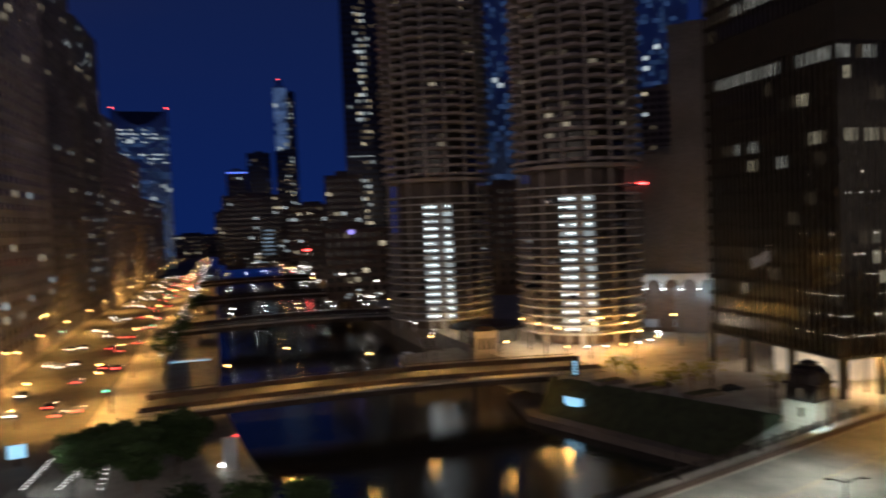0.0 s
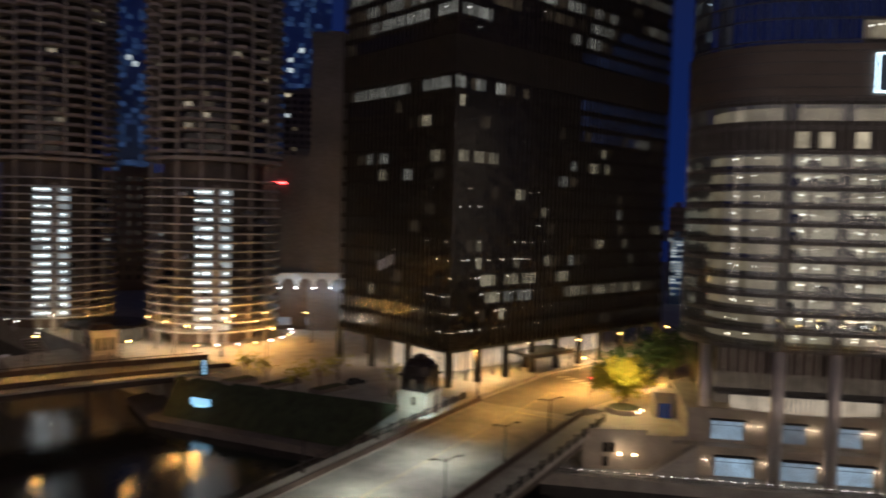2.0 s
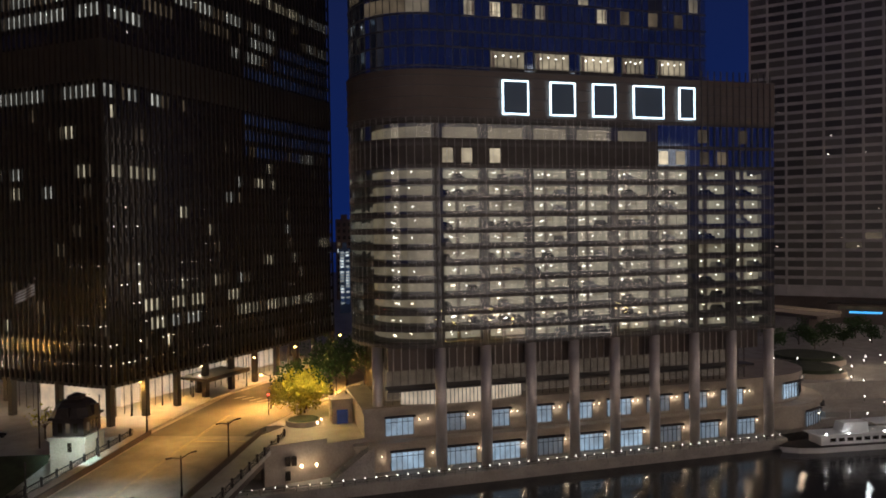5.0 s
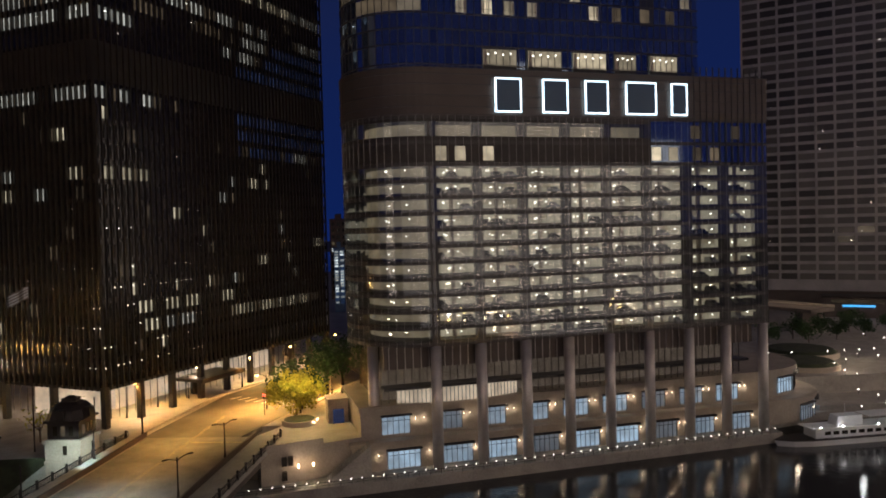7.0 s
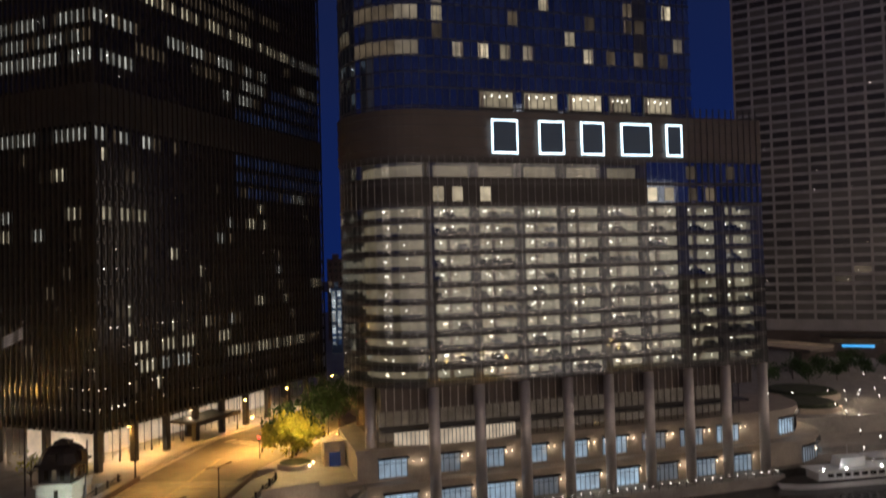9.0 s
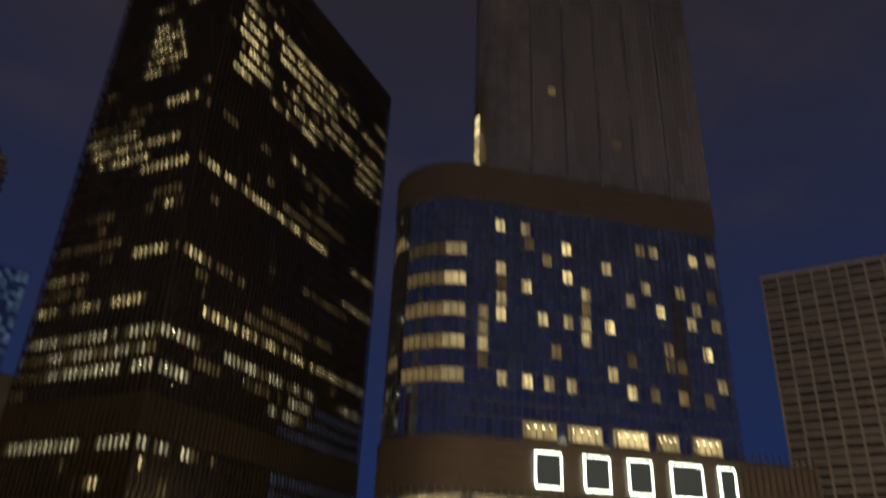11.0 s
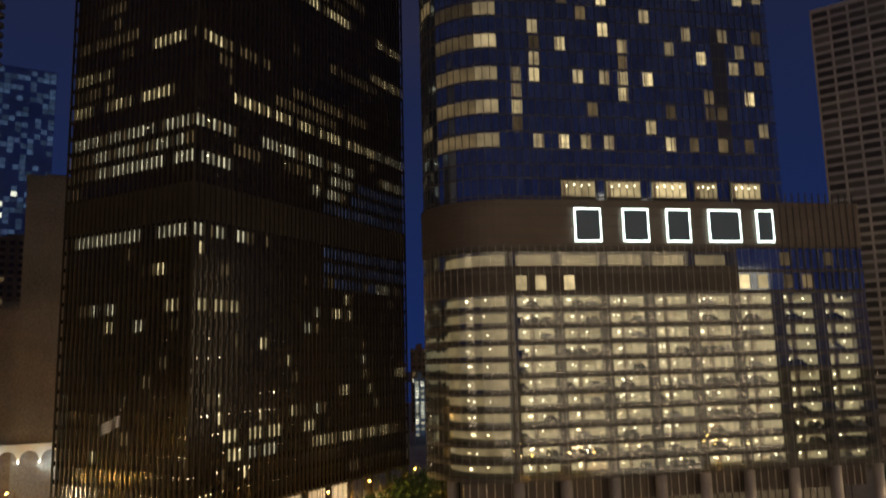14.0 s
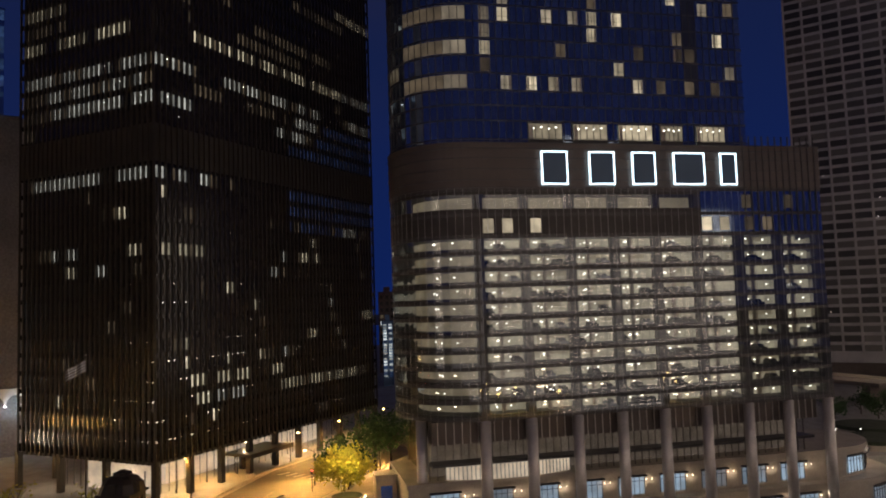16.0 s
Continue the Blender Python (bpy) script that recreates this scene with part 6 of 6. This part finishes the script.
for u, v in ((-32, 172), (-62, 172), (-34, 196), (-36, 285), (-66, 285), (-38, 310), (-42, 402), (-44, 420)):
    signal(GRID @ Vector((u, v, STREET)), L_GREEN if v != 196 else L_RED, "traffic light along the riverside drive")

# ---- quay things ----
canopy = thing("quay_canopy", "white glowing canopy strip on the south quay", "canopy", pose(-89, 232.5, 1.6, 0, 0, 16))
part("roof", Mesher().box(-7.5, -1.6, 2.6, 7.5, 1.6, 2.75), WHITE, canopy)
part("light_strip", Mesher().box(-7.2, -1.75, 2.35, 7.2, -1.62, 2.6), L_CYAN, canopy)
for x in (-7, -2.3, 2.3, 7):
    part("post", Mesher().cyl(x, -1.3, 0, 2.6, 0.08, n=8), IRON, canopy)
pylon = thing("dock_pylon", "white lit pylon on the south dock", "pylon", pose(-43.6, 131.8, 1.6, 0, 0, 20))
part("panel", Mesher().box(-1.3, -0.25, 0, 1.3, 0.25, 6.2), WHITE, pylon, "white panel")
part("lamp", Mesher().cyl(-1.6, -0.4, 1.2, 1.6, 0.25, n=8), L_WHITE, pylon)
part("red_lamp", Mesher().cyl(1.2, 0, 6.2, 6.5, 0.16, n=8), L_RED, pylon)
point_lamp((-41.5, 128.6, 5.0), 20, LED, 0.2)
# Added light without a body, to brighten the dark south bank trees.
point_lamp((-62, 106, STREET + 3.0), 500, LED, 0.3)
for x, y, z in ((-74.2, 118, 9),):
    screen = thing("lit_screen", "blue-white lit screen on the south bank", "screen", pose(x, y, STREET, 0, 0, 30))
    part("panel", Mesher().box(-1.3, -0.15, 1.4, 1.3, 0, 3.6), L_CYAN, screen)
    part("post", Mesher().box(-0.2, 0, 0, 0.2, 0.2, 3.4), IRON, screen)
for x0, y0, x1, y1 in ((-68.1, 117.8, -64.9, 104.0), (-61.2, 117.1, -59.3, 103.5), (-57.4, 114.9, -53.0, 103.0)):
    rail = thing("lit_railing", "iron railing with small white lights on the south bank", "railing", pose(x0, y0, STREET), group="lit railings")
    d = Vector((x1 - x0, y1 - y0, 0))
    part("top_rail", Mesher().bar((0, 0, 1.1), (d.x, d.y, 1.1), 0.06), IRON, rail)
    for i in range(12):
        q = d * (i / 11)
        part("post", Mesher().bar((q.x, q.y, 0), (q.x, q.y, 1.1), 0.05), IRON, rail)
        if x0 < -58 or i % 2:
            part("light", Mesher().box(q.x - 0.11, q.y - 0.06, 1.13, q.x + 0.11, q.y + 0.06, 1.2), L_DOCK, rail, "small white light")
advert = thing("advert_pillar", "dark upright pylon with a white column of unreadable letters", "pylon", pose(24.6, 169.4, STREET, 0, 0, 8))
part("slab", Mesher().box(-0.9, -0.3, 0, 0.9, 0.3, 4.4).box(-1.2, -0.5, 0, 1.2, 0.5, 0.3), IRON, advert, "dark slab")
for k in range(5):
    part("letter_bar", Mesher().box(-0.35, -0.34, 0.9 + k * 0.66, 0.35, -0.3, 1.35 + k * 0.66), L_CYAN, advert, "plain white glowing bar")
seat = thing("stone_bench", "low pale stone bench round the pylon", "bench", pose(24.6, 169.4, STREET, 0, 0, 8))
part("seat", Mesher().box(-4, -1.4, 0.35, 4, -0.7, 0.55), STONE, seat)
for x in (-3.6, 0, 3.6):
    part("leg", Mesher().box(x - 0.2, -1.3, 0, x + 0.2, -0.8, 0.35), STONE, seat)
board = thing("river_sign", "blue-white glowing sign on the bank wall", "sign", pose(22.8, 160.5, 4.2, 0, 0, -48))
part("panel", Mesher().box(-2.4, -0.3, 0, 2.4, 0, 1.5).box(-1.6, -0.3, -0.7, 1.6, 0, -0.1), L_CYAN, board)
part("bracket", Mesher().box(-2.2, 0, 0.3, 2.2, 0.9, 0.6), IRON, board)
# pavilion and bright shops at the foot of the round towers
pav = thing("river_pavilion", "low round pavilion with a dark roof by the round towers", "pavilion", pose(7, 229, STREET))
part("roof", Mesher().cyl(0, 0, 4.2, 4.8, 12, 11, 32).cyl(0, 0, 4.8, 6.2, 8, 2, 32), IRON, pav)
part("hall", Mesher().cyl(0, 0, 0, 4.2, 9.5, n=32), LIT_DIM, pav, "lit glass hall")
part("terrace", Mesher().prism([(-22, -26), (8, -18), (12, -6), (-10, 0), (-26, -10)], -7, -2.2), PAVING, pav, "stepped terrace")
for i in range(9):
    a = -1.9 + i * 0.23
    q = Vector((35.1 + 23 * math.cos(a), 225.3 + 23 * math.sin(a), STREET))
    t = thing("bollard_light", "small bright light at the foot of the round tower", "light", pose(*q), group="lights round the tower foot")
    piece("post", post, t, pose(0, 0, 0))
    part("glow", Mesher().cyl(0, 0, 1.1, 1.4, 0.2, n=8), L_WHITE if i % 3 else L_ORANGE, t)

# ---- signs and lights far along the river ----
L_PURPLE = lamp_mat("purple_sign_glow", (0.45, 0.35, 1.0), 1.2)
part("sign", Mesher().cyl(0, 0, 0, 0.4, 1.3, n=20), L_PURPLE, corner, "plain purple glowing disc").matrix_basis = pose(-2, -0.6, 41.5, 90, 0, 0)
part("ledge_light", Mesher().box(-10, -0.5, 83.6, 4, -0.1, 84.3), LIT_COOL, slim, "bright ledge light")
part("roof_light", Mesher().box(-9.5, -0.6, 99.6, 9.5, -0.3, 100.8), L_BLUE, blue_top, "blue roof light strip")
for i in range(5):
    for k in range(7):
        part("lit_window", Mesher().box(3 + i * 2.1, -0.9, 20 + k * 3.6, 4.5 + i * 2.1, -0.6, 21.6 + k * 3.6), LIT_SHOP, broad, "cold blue lit window")
part("sign", Mesher().box(-8, -0.9, 24, -2, -0.6, 25.4), L_RED, brown_low, "plain red glowing sign")
part("sign", Mesher().box(-14, -0.5, 54, -9, -0.3, 54.5), L_RED, hall, "thin red glowing sign")
for k, t in ((0, broad), (1, brown_low), (2, corner), (3, blue_top)):
    rk = random.Random(90 + k)
    for i in range(20):
        x, z = rk.uniform(-14, 14), STREET + rk.choice((1.5, 3, 5, 9, 13))
        part("lit_window", Mesher().box(x, -0.7, z, x + rk.uniform(0.6, 1.4), -0.55, z + rk.uniform(0.4, 0.9)), rk.choice((LIT_COOL, LIT_WARM, LIT_COOL, L_DOCK)), t)
rw = random.Random(77)
for i in range(60):
    v = 215 + i * 8 + rw.uniform(-2, 2)
    for u in (56 - v * 0.018, -20 - v * 0.03):
        if rw.random() < 0.5:
            q = GRID @ Vector((u + rw.uniform(-2, 4), v, STREET if u > 0 else STREET))
            t = thing("bank_lamp", "small lit lamp on the river bank", "lamp", pose(*q), group="river bank lamps")
            piece("post", post, t, pose(0, 0, 0) @ Matrix.Diagonal((1, 1, 3, 1)))
            piece("glow", (glow if rw.random() < 0.5 else bulb), t, pose(0, 0, 3.3) @ Matrix.Diagonal((2, 2, 2, 1)))

# lit ground-floor fronts and raised planters
rf = random.Random(31)
for i in range(34):
    v = 285 + i * 11
    q = GRID @ Vector((-80.5 - max(0, v - 300) * 0.03, v, STREET))
    t = thing("shop_front", "lit ground-floor shop front on the riverside drive", "shop front", pose(*q, 0, 0, 16 + 90), group="shop fronts on the drive")
    w_ = rf.uniform(3, 8)
    part("pane", Mesher().box(-w_ / 2, -0.3, 0.6, w_ / 2, -0.1, 3.6), rf.choice((LIT_WARM, LIT_WARM, LIT_COOL, LIT_DIM)), t)
    part("frame", Mesher().box(-w_ / 2 - 0.3, -0.2, 3.6, w_ / 2 + 0.3, 0.1, 4.1).box(-w_ / 2 - 0.3, -0.2, 0, w_ / 2 + 0.3, 0.1, 0.6), IRON, t)
for x, y, turn, w_ in ((38.7, 157, 25, 9), (31, 163, 25, 7), (47, 149, 25, 8)):
    t = thing("raised_planter", "low dark stone planter on the plaza", "planter", pose(x, y, STREET, 0, 0, turn))
    part("rim", Mesher().box(-w_ / 2, -1.6, 0, w_ / 2, 1.6, 0.8), DARK_CONCRETE, t)
    part("soil", Mesher().box(-w_ / 2 + 0.3, -1.3, 0.8, w_ / 2 - 0.3, 1.3, 0.9), GRASS, t)

# flag before the black tower, and dark posts along the plaza edge
flag = thing("flagpole", "tall thin pole with a striped flag before the black tower", "flagpole", pose(56.7, 138.5, STREET))
part("pole", Mesher().cyl(0, 0, 0, 30.2, 0.14, 0.06, 8), IRON, flag)
part("finial", Mesher().cyl(0, 0, 30.2, 30.5, 0.14, 0.1, 8), BRUSHED, flag)
for k in range(9):
    mb = Mesher()
    for i in range(10):
        xa, xb = i * 0.38, (i + 1) * 0.38
        wave = lambda x: 0.22 * math.sin(x * 2.4) * min(1, x)
        drop = lambda x: 0.42 * x
        za, zb = 29.6 - k * 0.25, 29.6 - (k + 1) * 0.25
        mb.quad((-xa * 0.9, wave(xa), zb - drop(xa)), (-xb * 0.9, wave(xb), zb - drop(xb)), (-xb * 0.9, wave(xb), za - drop(xb)), (-xa * 0.9, wave(xa), za - drop(xa)))
    part("stripe", mb, CAR_LIGHT if k % 2 else BRIDGE_IRON, flag, "cloth stripe of the flag")
for x, y in ((73.2, 131.6), (66.5, 136.2)):
    t = thing("street_post", "plain dark iron post at the kerb", "post", pose(x, y, STREET), group="kerb posts")
    part("pole", Mesher().cyl(0, 0, 0, 8.2, 0.17, 0.12, 8), IRON, t)
    part("base", Mesher().cyl(0, 0, 0, 0.7, 0.3, 0.22, 8), IRON, t)
for i, (x, y, h) in enumerate(((262, 56, 9), (272, 50, 8), (268, 62, 10), (284, 44, 8), (280, 56, 9), (292, 50, 9), (300, 40, 8), (296, 62, 10), (255, 66, 9), (308, 52, 9))):
    tree((x - 12, y - 2, 7.4), h * 0.68, h * 0.7, LEAF, "dark tree in the garden east of the glass tower", 160 + i, 700)

# small stone house and stair at the next bridge
keeper = thing("bridge_house", "small sodium-lit stone bridge house with narrow windows", "bridge house", GRID @ pose(61.5, 197.5, 0))
part("body", Mesher().box(-3.2, -3.2, -2, 3.2, 3.2, 14.2).box(-3.5, -3.5, 7.6, 3.5, 3.5, 8.2).box(-3.5, -3.5, 13.6, 3.5, 3.5, 14.3), STONE, keeper, "tan stone body")
part("roof", Mesher().prism(sq(3.4), 14.3, 15.6, sq(2.2)), IRON, keeper, "dark hipped roof")
for x in (-1.7, 0, 1.7):
    part("window", Mesher().box(x - 0.45, -3.26, 9.2, x + 0.45, -3.2, 12.4), DARK_GLASS, keeper)
    part("window", Mesher().box(-3.26, x - 0.45, 9.2, -3.2, x + 0.45, 12.4), DARK_GLASS, keeper)
point_lamp(GRID @ Vector((59, 190.5, STREET + 7)), 700, SODIUM, 0.3)
stair = thing("river_stair", "dark covered stair down to the river walk", "stair", GRID @ pose(52, 216, 0, 0, 0, 90))
for i in range(16):
    part("step", Mesher().box(-14 + i * 1.8, -2, 0.6 + i * 0.45, -12.2 + i * 1.8, 2, 1.0 + i * 0.45), DARK_CONCRETE, stair)
for y in (-2.1, 2.1):
    part("side_wall", Mesher().bar((-14, y, 2.0), (15, y, 9.2), 0.45), DARK_CONCRETE, stair, "sloping side wall")
barge = thing("moored_boat", "low white boat with lit cabin moored by the round towers", "boat", GRID @ pose(47, 232, 0, 0, 0, 88))
part("hull", Mesher().prism([(-9, -1.4), (7, -1.4), (9.5, 0), (7, 1.4), (-9, 1.4)], -0.4, 1.2, [(-9.2, -1.7), (7.4, -1.7), (10.2, 0), (7.4, 1.7), (-9.2, 1.7)]), WHITE, barge, "white hull")
part("cabin", Mesher().prism([(-7, -1.2), (3, -1.2), (3, 1.2), (-7, 1.2)], 1.2, 3.1, [(-6.8, -1.1), (2.2, -1.1), (2.2, 1.1), (-6.8, 1.1)]), WHITE, barge, "white cabin")
for i in range(6):
    part("window", Mesher().box(-6.4 + i * 1.5, -1.26, 1.8, -5.4 + i * 1.5, -1.16, 2.7), LIT_COOL, barge)
part("roof", Mesher().box(-7.2, -1.4, 3.1, 2.6, 1.4, 3.25), WHITE, barge)
point_lamp(GRID @ Vector((45, 228, 5)), 200, LED, 0.3)

# small far lights low along the river
far_dot = [Mesher().box(-0.35, -0.1, 0, 0.35, 0.1, 0.4).mesh("glow", k) for k in (L_WARM, L_WHITE, L_DOCK, L_DOCK, L_ORANGE, L_RED)]
far_post = Mesher().cyl(0, 0, 0, 4, 0.08, n=6).mesh("post", IRON)
rd = random.Random(43)
for i in range(80):
    v = rd.uniform(430, 900)
    u = rd.choice((rd.uniform(-30, -16), rd.uniform(42, 60))) - v * 0.03
    t = thing("bank_lamp", "small lit lamp far along the river bank", "lamp", GRID @ pose(u, v, STREET), group="river bank lamps")
    piece("post", far_post, t, pose(0, 0, 0))
    piece("glow", rd.choice(far_dot), t, pose(0, 0, 4.0, 0, 0, -16))
